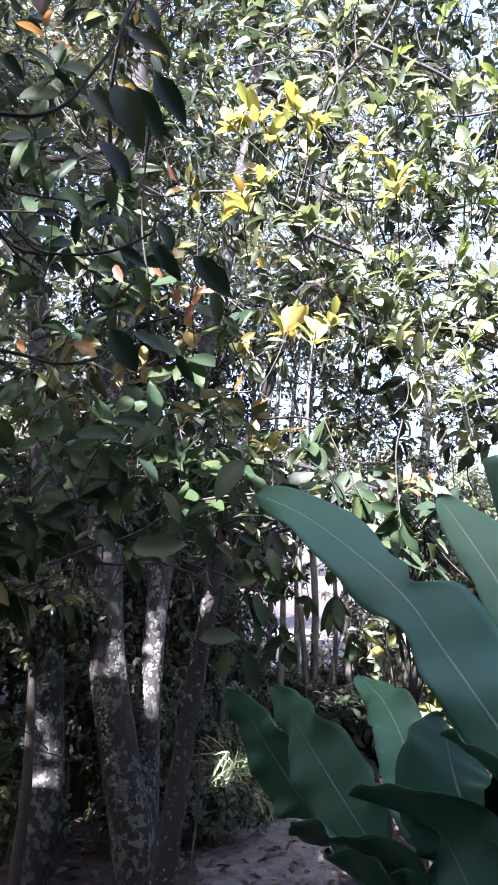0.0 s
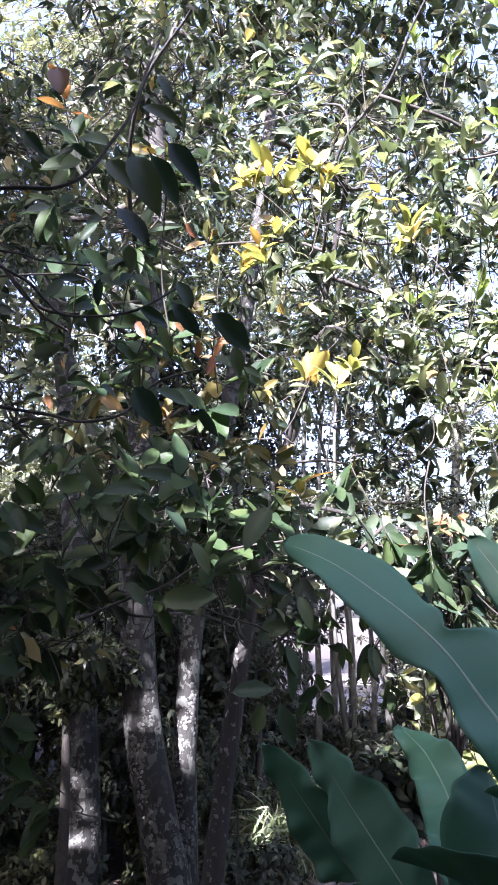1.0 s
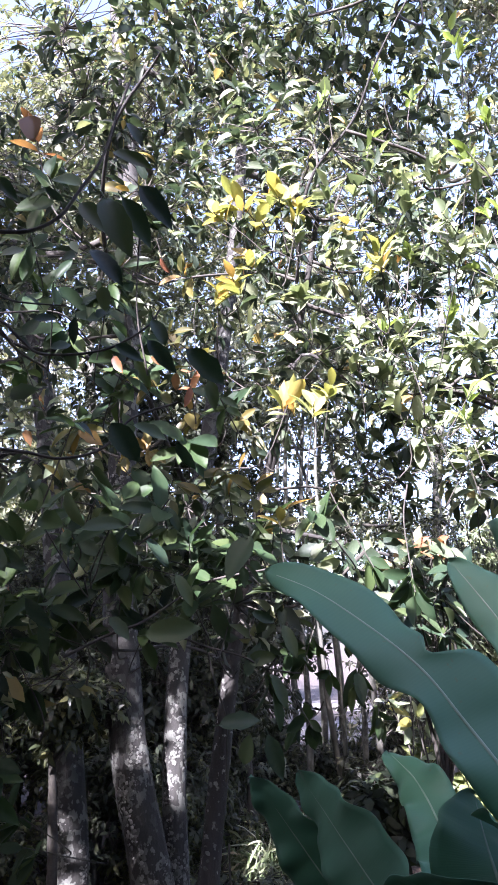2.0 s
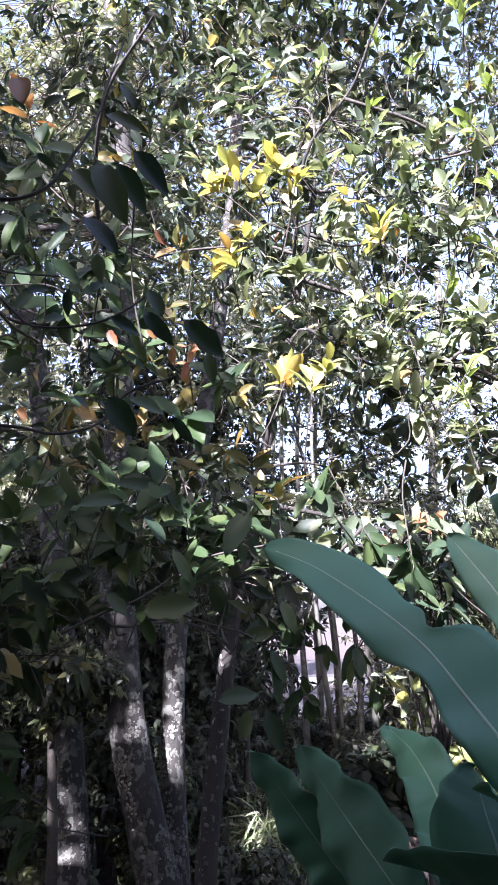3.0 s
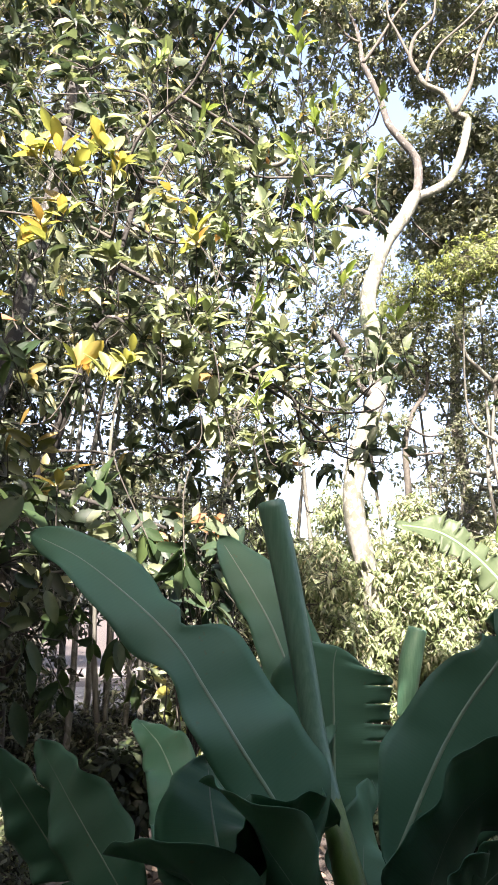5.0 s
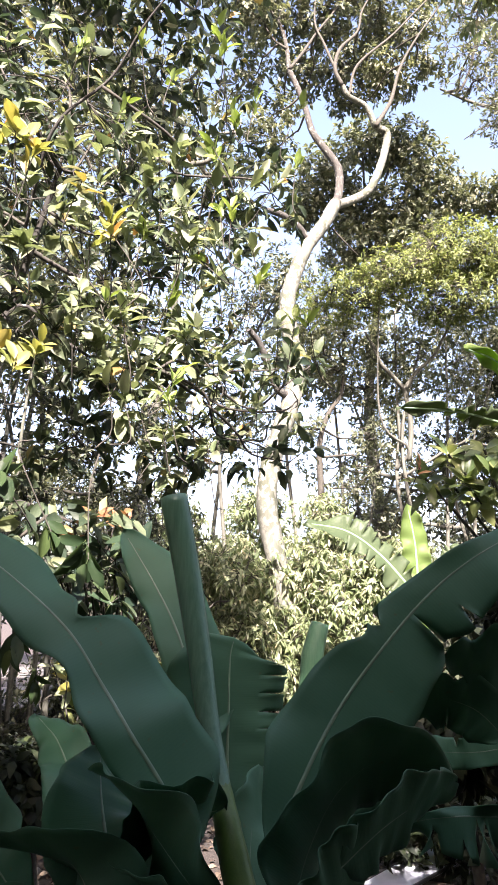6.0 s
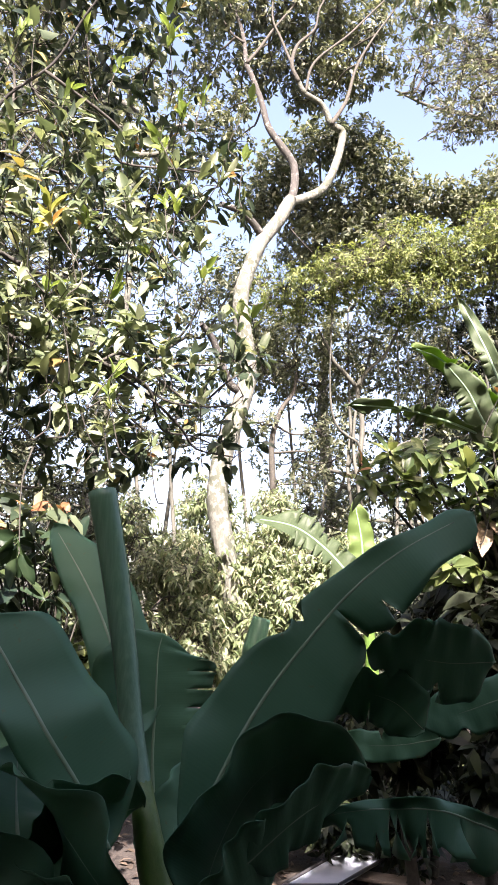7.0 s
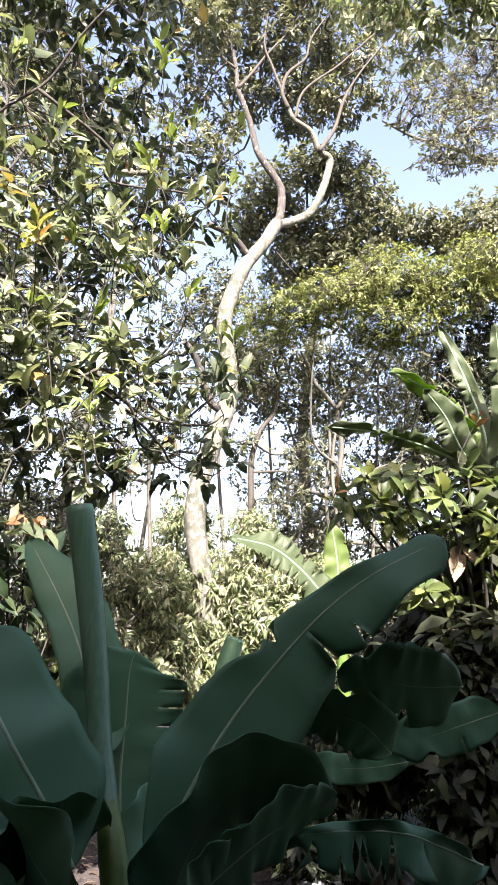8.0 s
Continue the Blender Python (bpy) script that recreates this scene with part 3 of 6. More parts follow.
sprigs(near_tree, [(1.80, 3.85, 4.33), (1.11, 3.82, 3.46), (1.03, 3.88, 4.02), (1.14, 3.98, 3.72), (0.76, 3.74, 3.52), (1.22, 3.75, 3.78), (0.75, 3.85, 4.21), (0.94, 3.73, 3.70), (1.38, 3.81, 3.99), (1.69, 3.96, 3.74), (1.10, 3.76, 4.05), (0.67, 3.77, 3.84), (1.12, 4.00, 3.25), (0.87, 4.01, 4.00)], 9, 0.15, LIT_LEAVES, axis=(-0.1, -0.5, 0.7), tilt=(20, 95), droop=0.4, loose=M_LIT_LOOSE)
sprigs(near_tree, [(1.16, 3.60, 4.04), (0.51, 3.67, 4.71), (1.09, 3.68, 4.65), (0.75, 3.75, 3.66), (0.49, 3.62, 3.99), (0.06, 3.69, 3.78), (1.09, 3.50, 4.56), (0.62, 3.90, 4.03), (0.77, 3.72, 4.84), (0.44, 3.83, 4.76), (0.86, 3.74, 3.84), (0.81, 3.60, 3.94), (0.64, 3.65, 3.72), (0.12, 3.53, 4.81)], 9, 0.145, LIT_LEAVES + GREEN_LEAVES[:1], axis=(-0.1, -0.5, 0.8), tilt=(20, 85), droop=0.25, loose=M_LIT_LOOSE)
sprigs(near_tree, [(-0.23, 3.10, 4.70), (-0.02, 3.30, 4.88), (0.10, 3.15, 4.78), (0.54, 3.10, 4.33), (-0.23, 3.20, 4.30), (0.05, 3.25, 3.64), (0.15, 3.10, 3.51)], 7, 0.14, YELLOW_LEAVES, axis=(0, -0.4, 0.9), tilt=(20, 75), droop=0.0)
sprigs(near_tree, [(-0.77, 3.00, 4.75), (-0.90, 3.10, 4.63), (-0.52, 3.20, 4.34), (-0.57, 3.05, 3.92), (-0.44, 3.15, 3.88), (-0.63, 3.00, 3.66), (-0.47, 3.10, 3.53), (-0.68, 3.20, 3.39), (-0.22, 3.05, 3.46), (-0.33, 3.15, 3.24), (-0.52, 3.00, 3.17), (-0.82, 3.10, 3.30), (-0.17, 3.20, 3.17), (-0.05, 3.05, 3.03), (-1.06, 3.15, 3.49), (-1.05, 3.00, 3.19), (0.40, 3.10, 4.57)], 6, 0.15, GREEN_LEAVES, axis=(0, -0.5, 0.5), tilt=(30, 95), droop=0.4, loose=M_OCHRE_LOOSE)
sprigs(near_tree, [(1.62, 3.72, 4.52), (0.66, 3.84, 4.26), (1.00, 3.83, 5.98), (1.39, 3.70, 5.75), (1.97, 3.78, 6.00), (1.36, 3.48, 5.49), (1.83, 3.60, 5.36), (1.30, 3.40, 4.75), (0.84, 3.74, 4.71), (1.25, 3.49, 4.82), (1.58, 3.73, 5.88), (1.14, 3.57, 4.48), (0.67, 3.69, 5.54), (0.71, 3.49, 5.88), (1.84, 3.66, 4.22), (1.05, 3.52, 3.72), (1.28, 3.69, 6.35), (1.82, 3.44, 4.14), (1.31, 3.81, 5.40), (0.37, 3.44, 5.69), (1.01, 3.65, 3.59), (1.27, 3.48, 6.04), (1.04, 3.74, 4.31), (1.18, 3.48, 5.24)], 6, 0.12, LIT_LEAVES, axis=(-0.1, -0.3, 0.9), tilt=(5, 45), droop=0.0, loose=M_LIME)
sprigs(near_tree, [(-0.69, 2.43, 3.82), (-0.95, 2.23, 3.98), (-0.66, 2.65, 3.64), (-0.28, 2.78, 3.47), (-0.78, 2.85, 2.92), (-0.19, 2.87, 2.81), (-0.47, 2.96, 2.65), (0.09, 2.84, 2.96), (-0.82, 2.05, 4.11), (-0.50, 2.19, 4.06)], 9, 0.155, GREEN_LEAVES, axis=(0, -0.5, 0.6), tilt=(35, 100), droop=0.5, loose=M_SHADED_LOOSE)
sprigs(near_tree, [(0.24, 3.19, 2.22), (-0.12, 3.20, 2.21), (0.38, 3.06, 2.68), (0.53, 3.05, 2.60)], 6, 0.17, SHADED_LEAVES, axis=(0.1, -0.3, -0.6), tilt=(10, 70), droop=0.6, loose=M_SHADED_LOOSE)
sprigs(near_tree, [(0.86, 4.03, 2.88), (-1.05, 2.43, 4.69), (-0.44, 2.91, 3.65)], 4, 0.16, RUST_LEAVES)


def leaf_at(parent, base, tip, mesh, toward=(0.1, -0.95, 0.22)):
    """One leaf from its stalk to its point, its face turned toward the given way."""
    a, b = np.asarray(base, float), np.asarray(tip, float)
    L = np.linalg.norm(b - a)
    way = (b - a) / L
    x = unit(np.cross(way, unit(np.asarray(toward) + 0.25 * rng.normal(size=3))))
    z = np.cross(x, way)
    ob = new("leaf", mesh)
    ob.parent = parent
    ob.matrix_parent_inverse = Matrix.Translation(parent.location).inverted()
    ob.matrix_basis = Matrix([[x[q] * L, way[q] * L, z[q] * L, a[q]] for q in range(3)] + [[0, 0, 0, 1]])


def hanging_leaves(parent, pairs, mats):
    for k, (base, tip) in enumerate(pairs):
        leaf_at(parent, base, tip, mats[k % len(mats)])


# leaves on the boughs that hang nearest, their shade put into a dark colour
rng = np.random.default_rng(44)
hanging_leaves(near_tree, [((-0.37, 1.41, 3.74), (-0.32, 1.41, 3.66)), ((-0.57, 1.41, 3.67), (-0.50, 1.39, 3.71)), ((-0.39, 1.33, 3.58), (-0.28, 1.32, 3.52)), ((-0.36, 1.49, 3.61), (-0.26, 1.50, 3.48)), ((-0.40, 1.32, 3.45), (-0.32, 1.28, 3.26)), ((-0.39, 1.44, 3.54), (-0.31, 1.48, 3.41)), ((-0.47, 1.44, 3.39), (-0.37, 1.42, 3.27)), ((-0.71, 1.41, 3.60), (-0.65, 1.41, 3.53)), ((-0.59, 1.43, 3.57), (-0.54, 1.46, 3.54)), ((-0.52, 1.50, 3.57), (-0.43, 1.46, 3.46))], SHADED_LEAVES[1::2])
hanging_leaves(near_tree, [((-0.65, 1.55, 3.25), (-0.59, 1.58, 3.27)), ((-0.74, 1.70, 3.42), (-0.69, 1.74, 3.39)), ((-0.60, 1.55, 3.16), (-0.55, 1.59, 3.20)), ((-0.47, 1.68, 3.23), (-0.38, 1.71, 3.19)), ((-0.32, 1.50, 3.21), (-0.28, 1.50, 3.13)), ((-0.35, 1.57, 3.19), (-0.27, 1.58, 3.09)), ((-0.25, 1.55, 3.15), (-0.14, 1.58, 3.05)), ((-0.20, 1.70, 3.12), (-0.18, 1.69, 3.02))], SHADED_LEAVES)
hanging_leaves(near_tree, [((-0.49, 1.74, 3.03), (-0.41, 1.78, 2.91)), ((-0.57, 1.87, 2.94), (-0.52, 1.90, 2.86)), ((-0.44, 1.77, 3.02), (-0.33, 1.81, 2.99)), ((-0.66, 1.90, 2.88), (-0.61, 1.86, 2.75)), ((-0.59, 1.80, 2.73), (-0.46, 1.84, 2.75)), ((-0.30, 1.72, 2.95), (-0.25, 1.76, 2.87)), ((-0.39, 1.79, 3.84), (-0.42, 1.76, 3.90)), ((-0.58, 1.70, 3.34), (-0.60, 1.73, 3.26)), ((-0.74, 1.71, 3.28), (-0.70, 1.73, 3.35)), ((-0.33, 1.74, 3.78), (-0.36, 1.75, 3.69))], SHADED_LEAVES)
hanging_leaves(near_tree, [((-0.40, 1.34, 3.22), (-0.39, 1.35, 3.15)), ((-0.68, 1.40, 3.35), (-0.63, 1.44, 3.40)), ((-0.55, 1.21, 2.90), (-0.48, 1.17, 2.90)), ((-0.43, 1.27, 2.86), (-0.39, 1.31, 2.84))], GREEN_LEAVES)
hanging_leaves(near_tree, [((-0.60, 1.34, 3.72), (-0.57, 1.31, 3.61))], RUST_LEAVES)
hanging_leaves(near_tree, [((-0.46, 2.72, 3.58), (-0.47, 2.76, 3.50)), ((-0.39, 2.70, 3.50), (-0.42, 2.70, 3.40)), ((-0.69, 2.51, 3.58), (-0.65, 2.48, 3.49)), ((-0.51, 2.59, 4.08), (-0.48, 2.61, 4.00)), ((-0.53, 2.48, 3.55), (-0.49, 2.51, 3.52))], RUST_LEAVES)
hanging_leaves(near_tree, [((-0.15, 2.78, 2.86), (-0.27, 2.73, 2.66)), ((-0.50, 2.81, 2.72), (-0.41, 2.80, 2.57)), ((-0.64, 2.80, 2.46), (-0.39, 2.76, 2.49)), ((-0.35, 2.90, 2.60), (-0.29, 2.95, 2.41)), ((-0.23, 3.01, 2.34), (-0.09, 2.99, 2.36)), ((-0.12, 3.02, 2.30), (-0.05, 2.99, 2.15)), ((-0.82, 2.97, 2.56), (-0.71, 2.94, 2.46)), ((-1.14, 2.82, 2.65), (-1.03, 2.84, 2.50)), ((-1.06, 3.01, 2.58), (-0.88, 3.02, 2.67)), ((-0.65, 2.90, 2.89), (-0.53, 2.94, 2.75)), ((-0.77, 2.83, 2.80), (-0.71, 2.81, 2.91))], SHADED_LEAVES)
hanging_leaves(near_tree, [((-0.01, 2.88, 2.72), (-0.10, 2.91, 2.62)), ((-0.23, 2.99, 2.26), (-0.16, 3.01, 2.42)), ((-0.34, 2.79, 2.11), (-0.16, 2.78, 2.14)), ((-0.14, 2.83, 2.09), (-0.08, 2.80, 1.91)), ((-0.23, 2.78, 1.96), (-0.20, 2.76, 2.08)), ((-0.06, 2.96, 2.50), (-0.00, 2.91, 2.35)), ((-0.20, 3.01, 2.55), (-0.09, 3.01, 2.50))], SHADED_LEAVES)
for pts, r in (([(-0.81, 1.42, 3.44), (-0.71, 1.44, 3.45), (-0.63, 1.46, 3.46), (-0.56, 1.48, 3.51), (-0.51, 1.50, 3.61), (-0.46, 1.52, 3.72), (-0.43, 1.54, 3.87), (-0.39, 1.56, 4.03)], 0.0060),
               ([(-0.88, 1.62, 3.36), (-0.77, 1.64, 3.30), (-0.72, 1.66, 3.25), (-0.66, 1.68, 3.21), (-0.50, 1.70, 3.22), (-0.38, 1.72, 3.29), (-0.34, 1.74, 3.36)], 0.0050),
               ([(-1.01, 1.85, 3.04), (-0.91, 1.87, 3.01), (-0.78, 1.89, 2.99), (-0.68, 1.91, 2.97), (-0.56, 1.93, 3.00), (-0.47, 1.95, 3.10), (-0.33, 1.97, 3.15)], 0.0060),
               ([(-0.82, 1.50, 3.32), (-0.73, 1.52, 3.31), (-0.68, 1.54, 3.30), (-0.56, 1.56, 3.29)], 0.0035),
               ([(-1.00, 2.95, 2.39), (-0.82, 2.97, 2.47), (-0.65, 2.99, 2.53), (-0.39, 3.01, 2.68), (-0.10, 3.03, 2.73)], 0.008),
               ([(-0.51, 2.95, 2.46), (-0.39, 2.97, 2.41), (-0.23, 2.99, 2.36), (-0.14, 3.01, 2.31), (0.02, 3.03, 2.28)], 0.006)):
    child("twig", mesh_of("twig", *tube(spline(pts, 6), [r, r * 0.6], 6, 0.05), M_TWIG), near_tree)
sprigs(near_tree, [(-0.66, 3.07, 3.17), (-1.24, 2.92, 4.18), (-0.97, 2.55, 3.96), (-0.42, 2.76, 3.29), (-1.16, 3.49, 3.02), (-0.64, 3.04, 3.75), (-0.87, 3.11, 4.29), (-1.01, 2.57, 2.95), (-0.70, 2.75, 3.01), (-0.46, 2.52, 2.96), (-0.83, 3.05, 4.34), (-1.03, 2.86, 3.93), (-0.60, 2.66, 3.68), (-0.88, 3.38, 3.81), (-1.45, 3.38, 4.01), (-0.90, 2.76, 3.47), (-1.24, 2.59, 2.89), (-0.74, 3.55, 4.02), (-1.08, 3.11, 3.00), (-1.33, 3.24, 3.31), (-0.73, 2.74, 3.52), (-0.95, 3.26, 4.30)], 7, 0.19, SHADED_LEAVES, axis=(0, -0.5, 0.4), droop=0.5, loose=M_SHADED_LOOSE)
sprigs(near_tree, [(-1.18, 3.60, 2.81), (-1.74, 3.60, 2.80), (-1.41, 3.41, 2.63), (-0.76, 3.52, 2.52), (-0.94, 3.51, 2.92), (-0.85, 3.35, 2.78), (-1.17, 3.12, 2.51), (-1.34, 3.22, 2.93), (-1.20, 3.72, 2.55), (-1.28, 2.99, 2.49), (-0.85, 3.20, 2.87), (-1.88, 3.63, 2.57), (-1.53, 3.06, 2.67), (-1.10, 2.91, 2.66), (-0.81, 3.25, 2.82), (-1.61, 3.00, 2.88), (-1.56, 3.69, 2.54), (-1.32, 3.47, 2.76), (-0.90, 3.59, 2.84), (-1.44, 3.54, 2.70), (-1.30, 3.50, 2.65), (-1.64, 2.95, 2.86), (-1.37, 2.85, 2.78), (-1.74, 3.69, 2.70)], 7, 0.2, SHADED_LEAVES, axis=(0, -0.5, 0.3), droop=0.6, loose=M_SHADED_LOOSE)
sprigs(near_tree, [(-1.64, 3.33, 2.12), (-1.52, 3.75, 1.65), (-1.55, 3.27, 1.81), (-1.44, 3.70, 2.25), (-1.53, 3.43, 1.76), (-1.51, 3.04, 2.03), (-1.88, 3.38, 1.95), (-1.35, 3.45, 2.48), (-1.62, 3.58, 1.87), (-1.51, 3.39, 1.93), (-1.50, 3.44, 2.24), (-1.60, 3.79, 2.29), (-1.25, 3.24, 1.60), (-1.44, 3.04, 2.24), (-2.10, 3.69, 2.22), (-1.67, 3.20, 1.83)], 7, 0.2, SHADED_LEAVES, axis=(0, -0.5, 0.3), droop=0.6, loose=M_SHADED_LOOSE)
sprigs(near_tree, [(-0.60, 3.41, 3.02), (-0.33, 3.27, 2.86), (-0.49, 3.55, 2.92), (-0.47, 3.15, 2.76), (-0.47, 3.06, 2.90), (-0.08, 3.11, 2.90), (-0.59, 3.13, 3.01), (-0.40, 3.59, 2.88), (-0.12, 3.37, 3.00), (-0.10, 3.51, 3.08), (-0.37, 3.19, 2.75), (-0.24, 3.06, 2.84)], 7, 0.155, SHADED_LEAVES, axis=(0, -0.5, 0.5), droop=0.4, loose=M_SHADED_LOOSE)

sprigs(near_tree, [(0.05, 3.33, 2.03), (0.02, 3.36, 2.30), (0.28, 3.83, 2.42), (0.35, 3.58, 2.48), (-0.02, 3.49, 2.34), (0.17, 3.85, 2.23), (0.06, 3.67, 2.38), (0.42, 3.82, 2.00), (-0.03, 3.65, 2.00)], 6, 0.13, SHADED_LEAVES, axis=(0, -0.4, -0.4), tilt=(15, 80), droop=0.6, loose=M_SHADED_LOOSE)

# tall lichened trees behind it
rng = np.random.default_rng(31)
def trunk_line(low, high, top):
    return [(low[0] + (low[0] - high[0]) * 0.35, low[1], -0.15), low, high, ((high[0] + top[0]) / 2 + 0.15, (high[1] + top[1]) / 2, (high[2] + top[2]) / 2), top]


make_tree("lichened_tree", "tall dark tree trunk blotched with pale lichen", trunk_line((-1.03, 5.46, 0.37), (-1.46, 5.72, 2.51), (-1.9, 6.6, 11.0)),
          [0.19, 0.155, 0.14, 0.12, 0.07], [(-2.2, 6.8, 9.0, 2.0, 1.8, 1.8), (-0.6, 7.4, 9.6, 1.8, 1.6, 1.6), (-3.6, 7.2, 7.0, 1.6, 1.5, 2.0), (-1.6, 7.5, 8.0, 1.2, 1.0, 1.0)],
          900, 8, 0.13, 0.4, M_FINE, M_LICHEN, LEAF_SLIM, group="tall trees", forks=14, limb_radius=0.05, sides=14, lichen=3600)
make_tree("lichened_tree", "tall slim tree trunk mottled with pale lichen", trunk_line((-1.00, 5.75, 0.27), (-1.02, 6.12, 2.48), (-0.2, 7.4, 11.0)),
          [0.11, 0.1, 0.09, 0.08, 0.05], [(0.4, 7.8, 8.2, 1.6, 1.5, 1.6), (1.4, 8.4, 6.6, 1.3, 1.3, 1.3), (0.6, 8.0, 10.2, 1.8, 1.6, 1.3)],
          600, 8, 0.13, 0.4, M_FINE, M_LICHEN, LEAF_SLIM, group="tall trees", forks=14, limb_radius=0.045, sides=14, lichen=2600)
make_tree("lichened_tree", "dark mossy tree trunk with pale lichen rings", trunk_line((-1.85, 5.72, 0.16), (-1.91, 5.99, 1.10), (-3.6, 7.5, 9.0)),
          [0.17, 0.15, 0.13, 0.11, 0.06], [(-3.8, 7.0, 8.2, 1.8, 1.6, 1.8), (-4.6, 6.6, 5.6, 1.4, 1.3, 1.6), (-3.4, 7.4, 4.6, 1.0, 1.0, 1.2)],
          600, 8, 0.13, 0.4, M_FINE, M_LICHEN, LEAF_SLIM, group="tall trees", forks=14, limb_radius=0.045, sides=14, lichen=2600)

# pale-barked crooked tree
white_trunk = [(4.45, 9.60, 2.01), (4.34, 9.60, 2.75), (4.19, 9.60, 3.43), (4.09, 9.60, 4.03), (4.20, 9.60, 4.76), (4.45, 9.60, 5.49), (4.58, 9.60, 5.94), (4.59, 9.60, 6.33), (4.51, 9.60, 6.92), (4.46, 9.60, 7.43), (4.60, 9.60, 7.98), (4.84, 9.60, 8.57), (5.19, 9.60, 9.10), (5.45, 9.60, 9.60)]
white_trunk = [(white_trunk[0][0] + 0.1, 9.6, -0.1)] + white_trunk
white_limbs = [
    ([(5.45, 9.60, 9.55), (5.54, 9.63, 9.96), (5.53, 9.65, 10.39), (5.26, 9.68, 10.76), (5.04, 9.71, 11.08), (4.91, 9.74, 11.61), (4.73, 9.76, 12.08), (4.62, 9.79, 12.38), (4.59, 9.82, 12.85), (4.48, 9.85, 13.36), (4.19, 9.87, 13.80), (3.84, 9.90, 14.64)], [0.082, 0.075, 0.06, 0.05, 0.035, 0.02]),
    ([(5.42, 9.60, 9.52), (5.83, 9.58, 9.76), (6.15, 9.56, 10.04), (6.38, 9.54, 10.55), (6.52, 9.52, 11.05), (6.53, 9.50, 11.32), (6.28, 9.48, 11.38), (6.15, 9.46, 11.61), (6.00, 9.44, 11.74), (5.68, 9.42, 11.81), (5.53, 9.40, 11.99)], [0.085, 0.08, 0.075, 0.065, 0.055, 0.045]),
    ([(5.53, 9.40, 11.99), (5.39, 9.40, 12.32), (5.52, 9.40, 12.82), (5.91, 9.40, 13.36), (6.06, 9.40, 13.97), (6.63, 9.40, 15.05)], [0.045, 0.036, 0.022, 0.012]),
    ([(4.85, 9.60, 8.74), (4.58, 9.50, 8.90), (4.27, 9.40, 8.96), (3.95, 9.30, 8.91)], [0.07, 0.06, 0.045]),
    ([(6.23, 9.40, 11.30), (6.62, 9.45, 12.01), (6.90, 9.50, 12.88), (7.34, 9.55, 13.77), (8.18, 9.60, 15.17)], [0.045, 0.035, 0.024, 0.014]),
    ([(4.46, 9.60, 5.78), (4.24, 9.50, 5.86), (4.04, 9.40, 6.18), (3.84, 9.30, 6.50), (3.62, 9.20, 6.66)], [0.07, 0.06, 0.045]),
    ([(4.61, 9.75, 12.34), (4.89, 9.71, 12.80), (5.18, 9.68, 13.34), (5.68, 9.64, 14.18), (6.22, 9.60, 15.37)], [0.035, 0.028, 0.02, 0.012]),
    ([(4.58, 9.80, 12.83), (4.31, 9.87, 13.05), (4.04, 9.93, 13.60), (3.82, 10.00, 14.32)], [0.028, 0.02, 0.012]),
    ([(5.39, 9.40, 12.32), (5.23, 9.53, 12.96), (5.12, 9.67, 13.58), (5.27, 9.80, 14.74)], [0.03, 0.022, 0.012]),
    ([(5.67, 9.40, 11.79), (5.87, 9.38, 12.54), (6.65, 9.35, 13.47), (7.21, 9.32, 14.22), (8.29, 9.30, 15.67)], [0.028, 0.022, 0.012]),
    ([(5.46, 9.80, 9.19), (5.86, 9.90, 8.96), (6.10, 10.00, 8.89)], [0.018, 0.01])]
make_tree("pale_barked_tree", "crooked tree with smooth white bark lit by sun", white_trunk, [0.18, 0.17, 0.165, 0.16, 0.15, 0.14, 0.13, 0.12, 0.115],
          [(4.61, 10.60, 14.26, 0.90, 0.85, 0.63), (5.59, 10.20, 14.27, 0.90, 0.85, 0.63), (7.08, 10.60, 15.08, 0.90, 0.85, 0.63), (7.84, 10.20, 14.85, 0.80, 0.76, 0.56), (6.18, 10.60, 13.63, 0.75, 0.71, 0.45), (6.91, 10.20, 13.40, 0.75, 0.71, 0.41), (5.14, 10.80, 13.50, 0.60, 0.57, 0.42), (4.51, 10.80, 11.85, 0.55, 0.52, 0.39), (4.06, 10.60, 12.81, 0.50, 0.47, 0.40), (3.82, 9.80, 13.44, 0.80, 0.76, 0.56), (5.80, 9.80, 15.40, 1.30, 1.23, 0.78), (8.27, 10.00, 16.71, 1.20, 1.14, 0.72), (4.36, 10.00, 15.12, 1.20, 1.14, 0.72), (6.64, 11.00, 13.20, 0.60, 0.60, 0.36), (7.52, 10.60, 13.51, 0.55, 0.55, 0.33), (5.54, 10.80, 13.21, 0.50, 0.50, 0.30), (8.01, 10.00, 13.84, 0.60, 0.60, 0.36), (4.88, 10.80, 12.50, 0.50, 0.50, 0.30), (7.02, 10.80, 14.32, 0.60, 0.60, 0.36), (4.90, 11.00, 11.58, 0.45, 0.45, 0.27)],
          2300, 9, 0.14, 0.36, M_FINE, M_WHITEBARK, LEAF_SLIM, limb_radius=0.022, sides=14, twig_radius=0.004, forks=9, more_limbs=white_limbs, droop=0.5)

